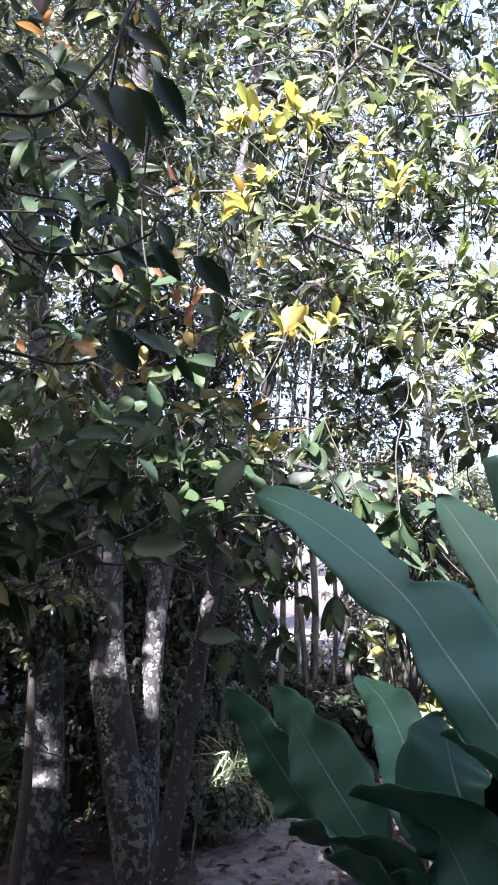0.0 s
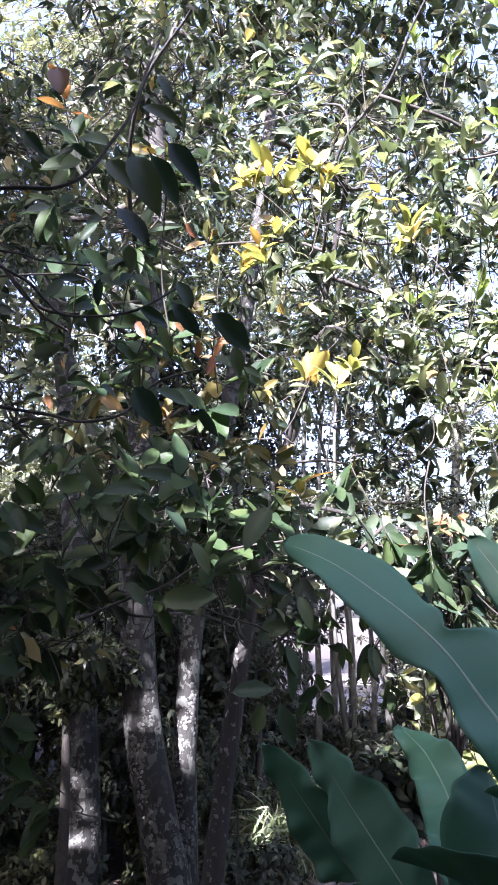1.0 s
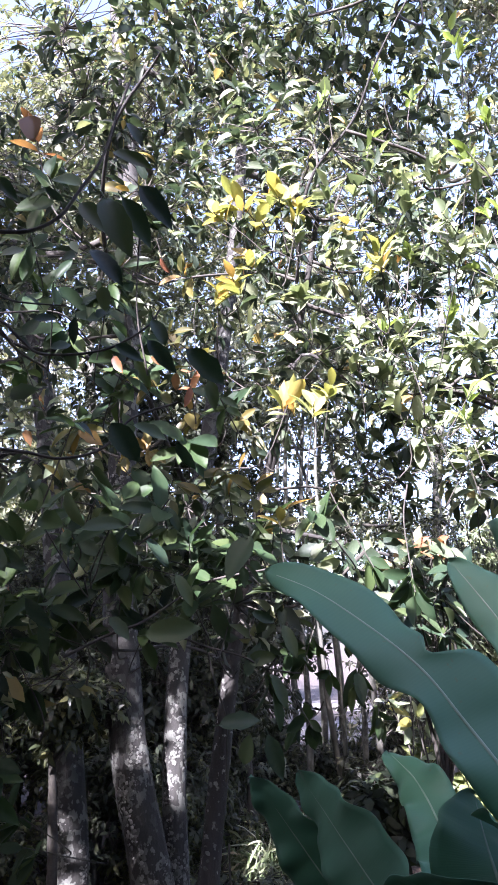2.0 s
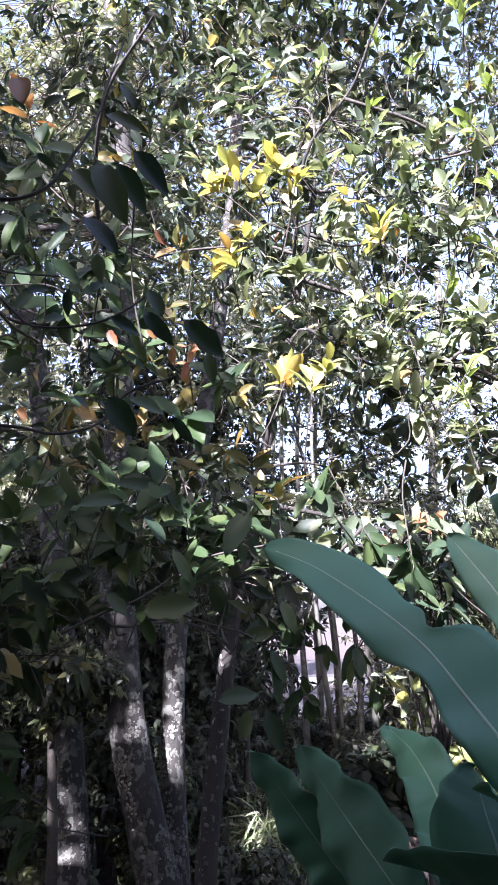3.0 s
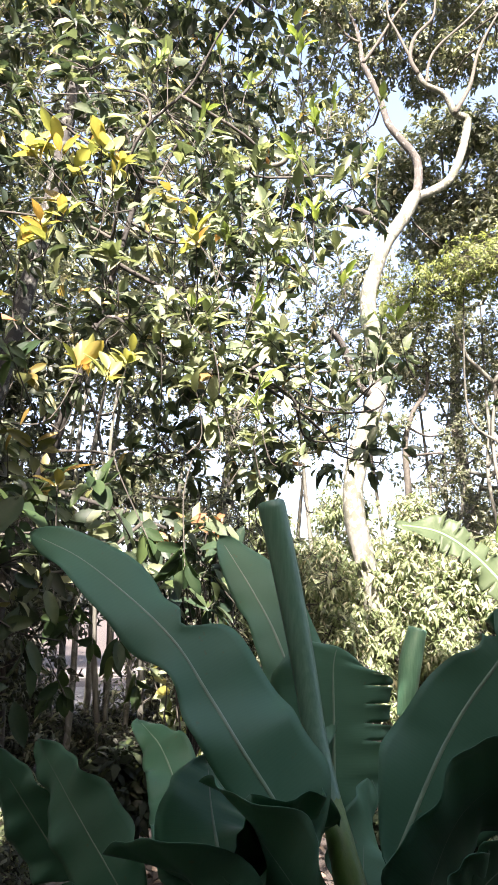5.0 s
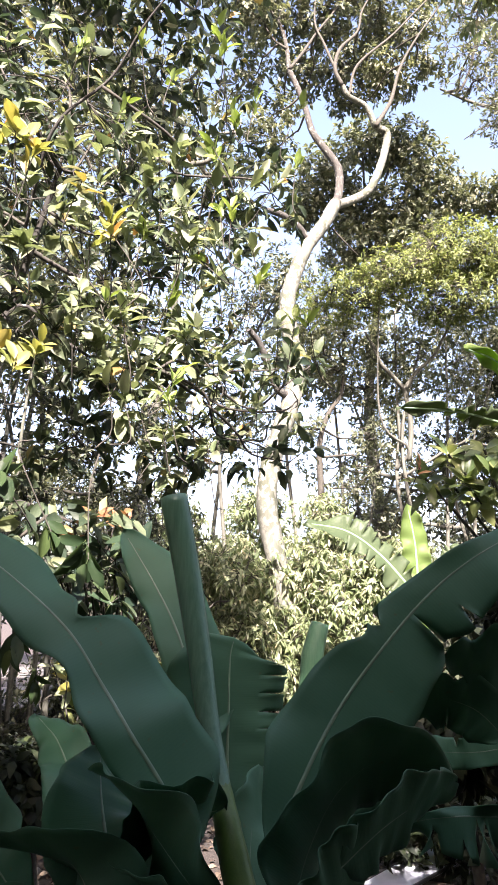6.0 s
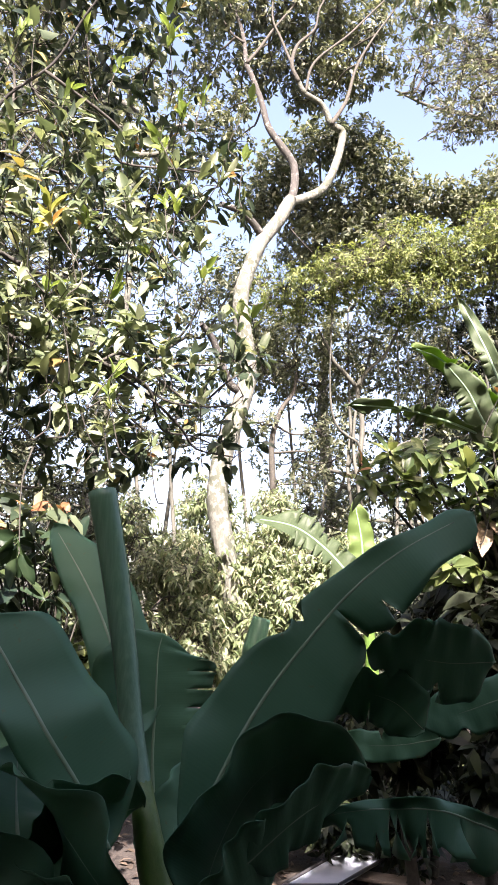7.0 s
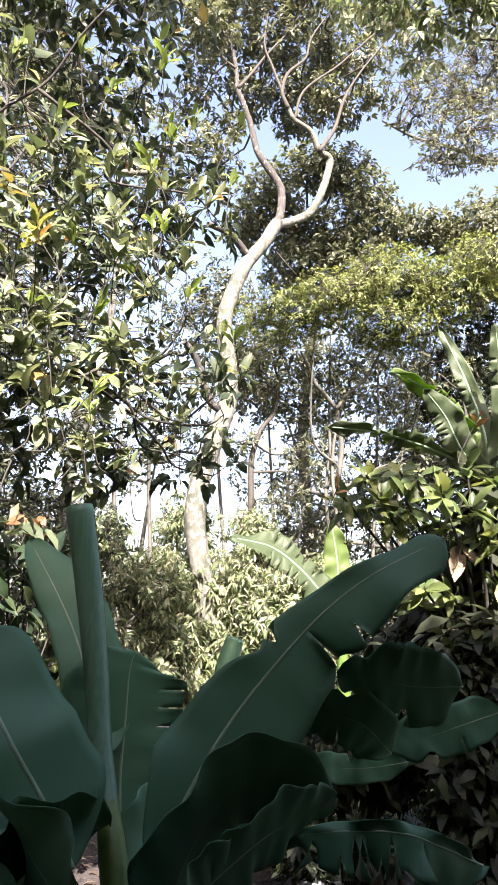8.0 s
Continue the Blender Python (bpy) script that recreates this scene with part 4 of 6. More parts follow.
# sunlit bushes with drooping leaves below it
rng = np.random.default_rng(16)
def bush(centre, size, tips, label, length=0.2, mat=M_BUSH, slim=0.27, droop=0.9, group="bushes", per=8, wild=0.55):
    x, y, z = centre
    stem = [(x, y, -0.1), (x + 0.05, y, z * 0.4), (x, y + 0.05, z * 0.8)]
    blobs = [(x + rng.uniform(-1, 1) * wild * size[0], y + rng.uniform(-0.8, 0.8) * wild * size[1], z + rng.uniform(-1, 1) * wild * size[2], size[0] * rng.uniform(0.4, 0.7), size[1] * 0.6, size[2] * rng.uniform(0.35, 0.65)) for _ in range(7)]
    return make_tree("bush", label, stem, [0.05, 0.03], blobs, tips, per, length, slim, mat, M_TWIG, LEAF_SLIM, group=group, limb_radius=0.018, sides=7,
                     twig_radius=0.004, droop=droop, category="bush", forks=4)


for centre in ((2.59, 8.76, 2.68), (3.61, 9.92, 2.67), (4.31, 10.08, 2.78), (4.80, 9.65, 2.54), (5.44, 9.55, 2.64), (6.08, 9.41, 2.40), (4.40, 10.64, 3.44), (5.36, 10.22, 3.38), (3.69, 10.90, 3.42), (6.13, 10.04, 3.23)):
    bush(centre, (0.85, 0.7, 0.85), 460, "sunlit bush with narrow drooping green leaves", 0.13, wild=1.0)
for centre in ((3.46, 9.20, 1.88), (4.04, 9.20, 1.68), (4.66, 9.20, 1.86), (5.32, 9.20, 2.09)):
    bush(centre, (0.7, 0.6, 0.6), 340, "sunlit bush with narrow drooping green leaves", 0.13, wild=0.9)
bush((1.5, 6.6, 1.6), (0.6, 0.5, 0.8), 110, "bush with broad sunlit green leaves", 0.17, M_OLIVE, 0.42, 0.4)

# distant trees on the right
rng = np.random.default_rng(15)
make_tree("yellow_green_tree", "sunlit tree with fine yellow-green leaves in flat tiers", [(8.2, 11.6, -0.1), (8.1, 11.6, 3.0), (7.8, 11.6, 5.2), (8.2, 11.5, 7.2)], [0.055, 0.045, 0.035, 0.02],
          [(*(6.31, 10.91, 8.47), 1.0, 1.0, 0.5), (*(7.20, 10.20, 8.75), 1.1, 1.0, 0.5), (*(8.13, 9.57, 9.08), 1.2, 1.0, 0.65), (*(9.07, 9.17, 8.89), 1.1, 1.0, 0.65), (*(9.59, 8.59, 9.38), 1.1, 1.0, 0.5), (*(8.24, 9.75, 8.20), 1.1, 1.0, 0.4)],
          3000, 9, 0.105, 0.3, M_OLIVE, M_FARBARK, LEAF_TINY, group="far trees", limb_radius=0.013, twig_radius=0.004, forks=9,
          more_limbs=[([(7.97, 11.40, 5.38), (7.99, 11.30, 6.07), (7.81, 11.20, 6.82)], [0.06, 0.05]), ([(7.81, 11.20, 6.82), (7.46, 11.12, 7.06), (7.17, 11.05, 7.25), (6.97, 10.98, 7.55), (6.74, 10.90, 7.79)], [0.05, 0.045, 0.035, 0.02]), ([(7.81, 11.20, 6.82), (7.96, 10.95, 7.14), (8.20, 10.70, 7.42), (8.35, 10.45, 7.86), (8.60, 10.20, 8.37)], [0.05, 0.04, 0.03, 0.015]), ([(7.8, 11.6, 5.2), (7.9, 11.3, 5.6), (7.2, 11.2, 6.2), (6.86, 10.50, 8.61)], [0.04, 0.03, 0.022, 0.012]), ([(7.8, 11.6, 5.0), (8.7, 11.2, 5.6), (9.5, 11.0, 6.3), (9.10, 9.21, 8.80)], [0.035, 0.028, 0.02, 0.012])])
# large dark tree behind the pale one
make_tree("forest_tree", "large dark forest tree with glossy leaves", [(10.2, 16.2, -0.1), (10.3, 16.2, 4.0), (10.0, 16.2, 8.0), (10.4, 16.0, 12.0)], [0.25, 0.2, 0.16, 0.08],
          [(7.40, 13.50, 13.32, 1.00, 0.95, 0.80), (8.25, 13.20, 14.12, 0.95, 0.90, 0.66), (9.11, 12.80, 14.09, 0.95, 0.90, 0.66), (9.57, 12.40, 13.19, 0.90, 0.85, 0.72), (8.08, 13.60, 12.40, 1.10, 1.04, 0.88), (9.06, 13.00, 12.29, 1.10, 1.04, 0.88), (10.11, 12.40, 12.36, 1.00, 0.95, 0.70), (10.96, 12.00, 12.49, 0.90, 0.85, 0.54), (11.68, 11.60, 12.35, 0.90, 0.85, 0.63), (6.88, 13.80, 12.39, 0.80, 0.76, 0.72), (9.41, 12.60, 11.19, 1.20, 1.14, 0.72), (8.26, 13.40, 11.20, 1.10, 1.04, 0.77), (12.37, 11.00, 12.24, 1.20, 1.14, 1.20)],
          2500, 9, 0.18, 0.42, M_FINE, M_FARBARK, LEAF_TINY, group="far trees", limb_radius=0.06, twig_radius=0.0)
# open crowns that hang in at the upper right
make_tree("forest_tree", "tall open tree with fine grey-green leaves", [(19.0, 6.5, -0.1), (18.8, 6.8, 7.0), (18.0, 7.5, 12.0), (16.5, 8.6, 14.5)], [0.2, 0.17, 0.12, 0.06],
          [(8.36, 8.80, 14.18, 0.90, 0.85, 0.63), (9.04, 8.60, 13.42, 0.90, 0.85, 0.72), (8.02, 8.60, 12.25, 0.70, 0.66, 0.35), (8.35, 8.30, 11.30, 0.75, 0.71, 0.38), (7.77, 8.40, 12.70, 0.70, 0.66, 0.35), (8.80, 8.00, 11.78, 1.00, 0.95, 0.80), (9.62, 8.00, 13.78, 1.20, 1.14, 1.20)],
          1000, 9, 0.11, 0.3, M_FINE, M_FARBARK, LEAF_TINY, group="far trees", limb_radius=0.03, twig_radius=0.006, forks=9,
          more_limbs=[([(18.8, 6.9, 8.0), (10.94, 8.38, 11.62), (9.78, 8.59, 11.82), (9.23, 8.84, 12.12), (8.55, 9.22, 12.37), (7.74, 9.35, 12.58)], [0.1, 0.06, 0.04, 0.02]), ([(9.78, 8.59, 11.82), (9.10, 8.98, 11.78), (8.72, 9.21, 11.90), (8.34, 9.46, 11.66)], [0.03, 0.022, 0.01])])
make_tree("forest_tree", "slender tree with hanging bright green leaves", [(10.4, 3.2, -0.1), (10.3, 3.3, 4.5), (9.6, 3.8, 8.2), (8.6, 4.4, 9.6)], [0.1, 0.08, 0.05, 0.03],
          [(*(5.19, 5.15, 9.97), 0.8, 0.7, 0.5), (*(4.42, 5.30, 10.33), 0.9, 0.7, 0.5), (*(5.51, 4.59, 10.12), 0.9, 0.7, 0.5)],
          190, 9, 0.17, 0.3, M_BUSH, M_FARBARK, LEAF_SLIM, group="far trees", limb_radius=0.03, twig_radius=0.006, droop=0.8)
for k, (x, y, h, r, tips, mat) in enumerate([(9.0, 14.2, 5.6, 2.2, 800, M_FINE), (12.5, 13.0, 6.0, 2.6, 1500, M_DARK), (6.0, 18.5, 7.0, 2.2, 300, M_FINE), (3.6, 17.0, 8.8, 2.4, 250, M_FINE),
                                       (-0.8, 13.8, 7.8, 2.6, 600, M_FINE), (-4.5, 13.0, 8.0, 3.4, 2000, M_FINE), (-1.5, 16.5, 11.5, 3.8, 2000, M_FINE), (-8.5, 12.0, 7.5, 3.6, 1500, M_DARK),
                                       (2.6, 12.0, 12.5, 2.4, 700, M_FINE), (-3.0, 10.5, 11.5, 2.8, 1600, M_FINE), (15.5, 9.5, 7.5, 3.2, 1300, M_DARK), (-5.6, 11.4, 4.2, 2.2, 1300, M_DARK), (-3.2, 12.2, 4.4, 2.2, 1300, M_FINE), (-0.9, 12.4, 4.0, 2.0, 1300, M_DARK), (3.0, 15.6, 4.4, 2.0, 650, M_FINE), (-2.0, 9.8, 3.6, 1.2, 600, M_FINE)]):
    blobs = [(x + rng.uniform(-0.7, 0.7) * r, y + rng.uniform(-0.7, 0.7) * r, h + rng.uniform(-0.8, 0.6) * r, r * rng.uniform(0.4, 0.7), r * rng.uniform(0.4, 0.7), r * rng.uniform(0.3, 0.5)) for _ in range(9)]
    lean = rng.uniform(-0.5, 0.5, 4)
    make_tree("forest_tree", "distant forest tree with a grey trunk and open crown", [(x, y, -0.2), (x + lean[0] * 0.5, y, h * 0.3), (x + lean[1], y + lean[2], h * 0.65), (x + lean[3], y, h)],
              [0.11, 0.09, 0.065, 0.03], blobs, tips, 9, 0.15, 0.38, mat, M_FARBARK, LEAF_TINY, group="far trees", limb_radius=0.06, twig_radius=0.0)
for (x, y), spots in (((6.6, 15.0), ((7.64, 14.11, 7.96), (8.34, 13.37, 8.76), (7.00, 14.50, 9.18))), ((9.2, 15.5), ((9.68, 13.87, 8.57), (10.22, 13.10, 9.37), (9.66, 14.38, 7.31), (10.79, 13.19, 8.26))),
                        ((12.6, 15.5), ((11.82, 13.24, 9.27), (12.38, 12.53, 9.62), (11.89, 13.88, 7.69), (12.47, 13.15, 8.23), (13.13, 12.13, 9.00), (11.89, 14.44, 5.90))), ((4.2, 14.5), ((5.73, 12.48, 9.53), (5.97, 13.16, 7.92), (5.03, 13.02, 9.04)))):
    make_tree("forest_tree", "slim forest tree with open fine foliage", [(x, y, -0.2), (x + 0.2, y, 3.0), (x - 0.1, y, 5.5), (x + 0.2, y, 8.0)], [0.075, 0.06, 0.045, 0.02],
              [(*q, 1.1, 1.0, 0.9) for q in spots], 170 * len(spots), 9, 0.14, 0.34, M_FINE, M_FARBARK, LEAF_TINY, group="far trees", limb_radius=0.045, twig_radius=0.0)
make_tree("forest_tree", "slim forest tree with open fine foliage", [(1.5, 9.8, -0.2), (1.6, 9.8, 1.6), (1.4, 9.9, 3.2), (1.5, 9.9, 4.6)], [0.07, 0.055, 0.045, 0.02],
          [(*(1.25, 10.17, 4.67), 0.7, 0.7, 0.5), (*(0.55, 9.84, 4.08), 0.7, 0.7, 0.5), (*(1.99, 10.44, 5.20), 0.8, 0.7, 0.5), (*(1.68, 10.24, 3.99), 0.6, 0.7, 0.4), (*(0.89, 10.01, 5.42), 0.6, 0.6, 0.5)], 520, 8, 0.13, 0.36, M_FINE, M_FARBARK, LEAF_TINY, group="far trees", limb_radius=0.03, twig_radius=0.006)
make_tree("forest_tree", "slim forest tree with a dark hooked stem", [(6.26, 12.0, -0.2), (6.26, 12.00, 3.40), (6.27, 12.00, 4.63), (6.25, 12.00, 5.68), (6.47, 12.00, 6.37), (6.78, 12.00, 6.84), (6.85, 12.00, 7.61)], [0.085, 0.075, 0.06, 0.045, 0.03],
          [(6.33, 12.20, 7.47, 0.80, 0.80, 0.56), (7.42, 12.20, 7.11, 0.80, 0.80, 0.56), (6.90, 12.20, 8.35, 0.80, 0.80, 0.56), (7.52, 12.20, 5.97, 0.70, 0.70, 0.49), (6.04, 12.20, 6.07, 0.60, 0.60, 0.42), (7.92, 12.20, 5.51, 0.70, 0.70, 0.49), (7.21, 12.20, 4.96, 0.60, 0.60, 0.42)],
          330, 9, 0.15, 0.34, M_FINE, M_TWIG, LEAF_TINY, group="far trees", limb_radius=0.025, twig_radius=0.006)
# backdrop tree whose dark leaf colour carries the shade
make_tree("forest_tree", "dense tree behind the tall banana plant, coloured dark for shade", [(10.78, 9.6, -0.2), (10.83, 9.6, 1.6), (10.78, 9.6, 3.2), (10.68, 9.6, 5.0)], [0.12, 0.1, 0.08, 0.04],
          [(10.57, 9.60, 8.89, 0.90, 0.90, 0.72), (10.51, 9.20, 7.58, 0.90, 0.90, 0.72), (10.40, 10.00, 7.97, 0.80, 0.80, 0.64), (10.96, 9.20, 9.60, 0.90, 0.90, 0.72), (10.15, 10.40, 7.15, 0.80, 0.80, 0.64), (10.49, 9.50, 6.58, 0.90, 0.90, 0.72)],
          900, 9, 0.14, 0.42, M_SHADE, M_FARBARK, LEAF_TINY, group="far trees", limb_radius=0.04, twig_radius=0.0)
# thin trunks of young forest
rng = np.random.default_rng(11)
for k in range(26):
    x, y = rng.uniform(-6, 2.2), rng.uniform(9.5, 17)
    if k > 15:
        x, y = rng.uniform(5.5, 12), rng.uniform(9.5, 15)
    h, ln = rng.uniform(6, 10), rng.uniform(-0.5, 0.5, 2)
    blobs = [(x + ln[0] * 1.4 + rng.uniform(-0.7, 0.7), y + rng.uniform(-0.6, 0.6), h + rng.uniform(-1.4, 0.6), 0.8, 0.8, 0.6) for _ in range(3)]
    make_tree("sapling", "thin pale sapling trunk in the forest", [(x, y, -0.2), (x + ln[0] * 0.5, y, h * 0.35), (x + ln[1], y, h * 0.7), (x + ln[0] * 1.4, y, h)], [0.05, 0.042, 0.035, 0.015], blobs, 90, 8, 0.15, 0.38,
              M_FINE, M_FARBARK, LEAF_TINY, group="saplings", limb_radius=0.025, sides=7, twig_radius=0.0)
for x, y, r in ((0.05, 10.2, 0.05), (0.3, 11.4, 0.06), (0.5, 9.6, 0.035), (0.62, 12.0, 0.07), (0.85, 10.6, 0.04), (-0.15, 12.5, 0.06)):
    make_tree("sapling", "thin pale sapling trunk lit by sun", [(x, y, -0.2), (x + 0.05, y, 2.0), (x - 0.1, y, 4.5), (x + 0.1, y, 7.0)], [r, r * 0.85, r * 0.7, r * 0.4], [(x, y, 6.6, 0.8, 0.8, 0.7), (x + 0.3, y, 7.4, 0.7, 0.7, 0.6)], 60, 8, 0.14, 0.38,
              M_FINE, M_WHITEBARK, LEAF_TINY, group="saplings", limb_radius=0.02, sides=8, twig_radius=0.0)
# understorey
rng = np.random.default_rng(12)
for k in range(46):
    if k < 32:
        x, y, hh = -6.5 + 8.6 * (k % 16) / 15 + rng.uniform(-0.3, 0.3), (8.2 if k < 16 else 11.0) + rng.uniform(-0.5, 1.0), rng.uniform(1.1, 2.4)
    else:
        x, y, hh = rng.uniform(5.6, 11.5), rng.uniform(8.6, 13), rng.uniform(1.0, 2.8)
        if 0.38 < math.atan2(x, y) < 0.6:
            hh = min(hh, 1.0)
    if abs(x - 0.25) < 0.7 and y < 10:
        y += 3.0
    if abs(x - 0.5) < 0.8:
        hh = 0.6
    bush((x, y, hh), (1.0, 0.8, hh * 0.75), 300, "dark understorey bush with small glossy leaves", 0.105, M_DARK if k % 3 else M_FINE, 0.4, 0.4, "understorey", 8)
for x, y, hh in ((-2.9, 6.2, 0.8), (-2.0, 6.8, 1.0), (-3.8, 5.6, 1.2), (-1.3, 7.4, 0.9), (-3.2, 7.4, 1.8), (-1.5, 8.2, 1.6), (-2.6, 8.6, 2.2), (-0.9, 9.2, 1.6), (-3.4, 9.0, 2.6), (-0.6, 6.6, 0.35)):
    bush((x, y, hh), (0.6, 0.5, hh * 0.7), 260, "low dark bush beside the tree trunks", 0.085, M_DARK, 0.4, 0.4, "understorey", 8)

rng = np.random.default_rng(24)
for x, y, hh, size in ((-3.6, 6.3, 0.9, 0.8), (-2.7, 6.7, 0.7, 0.7), (-3.1, 7.3, 1.5, 0.9), (-2.2, 7.4, 1.2, 0.8), (-1.6, 7.1, 0.7, 0.6), (-2.6, 8.1, 2.3, 0.9), (-1.7, 8.3, 1.9, 0.8), (-3.8, 8.0, 2.4, 1.0),
                       (-0.9, 7.6, 0.8, 0.6), (-1.2, 6.4, 0.35, 0.4), (-2.2, 6.1, 0.4, 0.5)):
    bush((x, y, hh), (size, size * 0.8, hh * 0.75), 560, "leafy green undergrowth bush beside the tree trunks", 0.08, M_UNDER, 0.42, 0.4, "understorey", 8)

bush((-1.88, 5.35, 2.04), (0.45, 0.4, 0.4), 420, "leafy green undergrowth bush beside the tree trunks", 0.08, M_UNDER, 0.42, 0.4, "understorey", 8)
bush((0.47, 4.30, 1.54), (0.34, 0.3, 0.34), 230, "bush with broad glossy leaves, coloured dark for shade", 0.1, M_SHADE, 0.42, 0.5, "understorey", 8)
for x, y in ((-0.35, 7.3), (0.0, 8.1), (-0.7, 7.9)):
    bush((x, y, 0.4), (0.4, 0.35, 0.3), 130, "clump of long arching grassy leaves by the path", 0.3, M_BUSH, 0.08, 0.7, "grass clumps", 7)

# bushes behind the banana leaves, deep shade painted into the leaf colour
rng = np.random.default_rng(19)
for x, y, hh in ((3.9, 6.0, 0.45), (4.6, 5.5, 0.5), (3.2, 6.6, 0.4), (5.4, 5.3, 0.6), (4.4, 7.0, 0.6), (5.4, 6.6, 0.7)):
    bush((x, y, hh), (0.6, 0.5, hh * 0.8), 170, "low bush behind banana leaves, coloured dark for shade", 0.14, M_SHADE, 0.4, 0.5, "understorey", 8)
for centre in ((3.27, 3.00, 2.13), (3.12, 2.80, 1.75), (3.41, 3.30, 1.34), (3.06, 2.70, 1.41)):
    bush(centre, (0.42, 0.36, 0.34), 190, "bush with broad glossy leaves, coloured dark for shade", 0.13, M_SHADE, 0.42, 0.5, "understorey", 8)
# added behind a banana leaf to block sun from the sheet
bush((2.85, 3.5, 1.75), (0.5, 0.4, 0.35), 150, "bush with broad glossy leaves, coloured dark for shade", 0.15, M_SHADE, 0.4, 0.5, "understorey", 8)
for centre in ((-2.35, 8.28, 2.70), (-2.08, 8.92, 3.30), (-2.32, 7.66, 2.05), (-1.25, 9.52, 2.40), (-2.87, 8.52, 2.91)):
    bush(centre, (0.55, 0.5, 0.5), 200, "sun-dappled bush with small pale green leaves", 0.095, M_BUSH, 0.42, 0.3, "understorey", 8)
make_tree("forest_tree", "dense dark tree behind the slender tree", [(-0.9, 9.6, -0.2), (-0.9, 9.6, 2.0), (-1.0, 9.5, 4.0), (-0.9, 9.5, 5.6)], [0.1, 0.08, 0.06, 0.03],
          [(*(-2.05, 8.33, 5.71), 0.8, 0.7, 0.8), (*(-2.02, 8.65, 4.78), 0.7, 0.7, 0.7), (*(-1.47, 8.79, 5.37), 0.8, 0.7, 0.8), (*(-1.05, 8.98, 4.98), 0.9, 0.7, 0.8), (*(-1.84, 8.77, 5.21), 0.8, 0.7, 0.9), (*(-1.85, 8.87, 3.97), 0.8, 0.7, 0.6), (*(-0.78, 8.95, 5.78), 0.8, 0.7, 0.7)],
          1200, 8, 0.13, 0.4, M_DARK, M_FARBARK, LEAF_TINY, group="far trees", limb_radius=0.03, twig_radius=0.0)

# ring of forest that closes the place
rng = np.random.default_rng(13)
for k in range(34):
    a = radians(360 / 34 * k + rng.uniform(-4, 4))
    d, h, r = rng.uniform(22, 30), rng.uniform(4.5, 8.0), rng.uniform(3.5, 4.8)
    if 325 < 360 / 34 * k:
        h, r = 2.6, 2.6
    x, y = -math.sin(a) * d, math.cos(a) * d
    z0 = float(lie(np.float64(x), np.float64(y)))
    blobs = [(x + rng.uniform(-0.8, 0.8) * r, y + rng.uniform(-0.8, 0.8) * r, z0 + h * 0.55 + rng.uniform(-0.8, 0.8) * r, r * 0.6, r * 0.6, r * 0.45) for _ in range(7)]
    make_tree("forest_tree", "distant forest tree with a grey trunk and open crown", [(x, y, z0 - 0.2), (x + 0.3, y, z0 + h * 0.4), (x, y, z0 + h * 0.9)], [0.25, 0.2, 0.1], blobs, 700, 8, 0.34, 0.45,
              M_FINE if k % 3 else M_DARK, M_FARBARK, LEAF_TINY, group="forest edge", limb_radius=0.12, twig_radius=0.0)

# unseen trees added behind and beside the viewer to shade the foreground
rng = np.random.default_rng(14)
def added_shade_tree(at, xs, ys, h, tips):
    blobs = [(x + rng.uniform(-0.25, 0.25), y + rng.uniform(-0.25, 0.2), h + rng.uniform(-0.7, 0.7), 1.05, 1.0, 0.7) for x in xs for y in ys]
    x, y = at
    make_tree("added_shade_tree", "unseen tree with dense dark green crown, added for shade", [(x, y, -0.2), (x + 0.2, y, h * 0.4), (x, y, h * 0.75)], [0.28, 0.22, 0.14], blobs, tips * len(blobs), 9, 0.3, 0.5,
              M_DARK, M_FARBARK, LEAF_TINY, group="shade trees", limb_radius=0.08, twig_radius=0.0)


added_shade_tree((-4.2, -4.5), (-6.4, -5.3, -4.2), (-0.9, -2.1, -3.2, -4.3), 8.0, 26)
added_shade_tree((-3.6, -2.8), (-3.0,), (-0.7, -1.7), 8.1, 24)
added_shade_tree((1.6, -3.4), (0.5,), (-2.0,), 8.0, 50)
added_shade_tree((0.8, -5.6), (-1.4, -0.2, 1.0), (-4.4, -5.5, -6.6), 7.0, 90)
added_shade_tree((-2.0, -6.5), (-6.0, -4.5, -3.0, -1.5, 0.0, 1.5, 3.0, 4.5), (-4.0, -5.6), 5.4, 60)
added_shade_tree((4.2, -5.4), (2.2, 3.4, 4.6), (-4.4, -5.6, -6.8), 7.0, 60)
added_shade_tree((-6.6, 0.8), (-7.5, -6.3, -5.1, -4.0), (0.2, 1.3, 2.4), 8.0, 32)
added_shade_tree((-4.4, 1.4), (-3.25,), (0.1, 1.1), 8.2, 40)
added_shade_tree((-5.0, 1.9), (-3.6, -2.7), (1.2, 2.2), 8.8, 32)
added_shade_tree((2.4, -2.2), (-0.3, 0.6), (1.4,), 9.4, 40)
added_shade_tree((2.8, -3.6), (0.2, 1.1), (-2.9,), 6.6, 55)
added_shade_tree((6.6, -0.8), (5.2, 6.4), (0.0, 1.2, 2.2), 6.4, 60)
added_shade_tree((-5.6, 3.4), (-4.6, -3.5), (3.2, 4.2), 8.8, 50)
added_shade_tree((-8.5, 5.5), (-10.0, -8.6, -7.2), (4.0, 5.4, 6.8), 7.0, 50)
added_shade_tree((-6.2, 4.0), (-7.6, -6.4, -5.2), (1.6, 3.0, 4.4, 5.8, 7.2), 3.4, 60)
added_shade_tree((-6.8, 4.6), (-7.6, -6.4, -5.3), (2.6, 4.0, 5.4, 6.8), 5.6, 60)
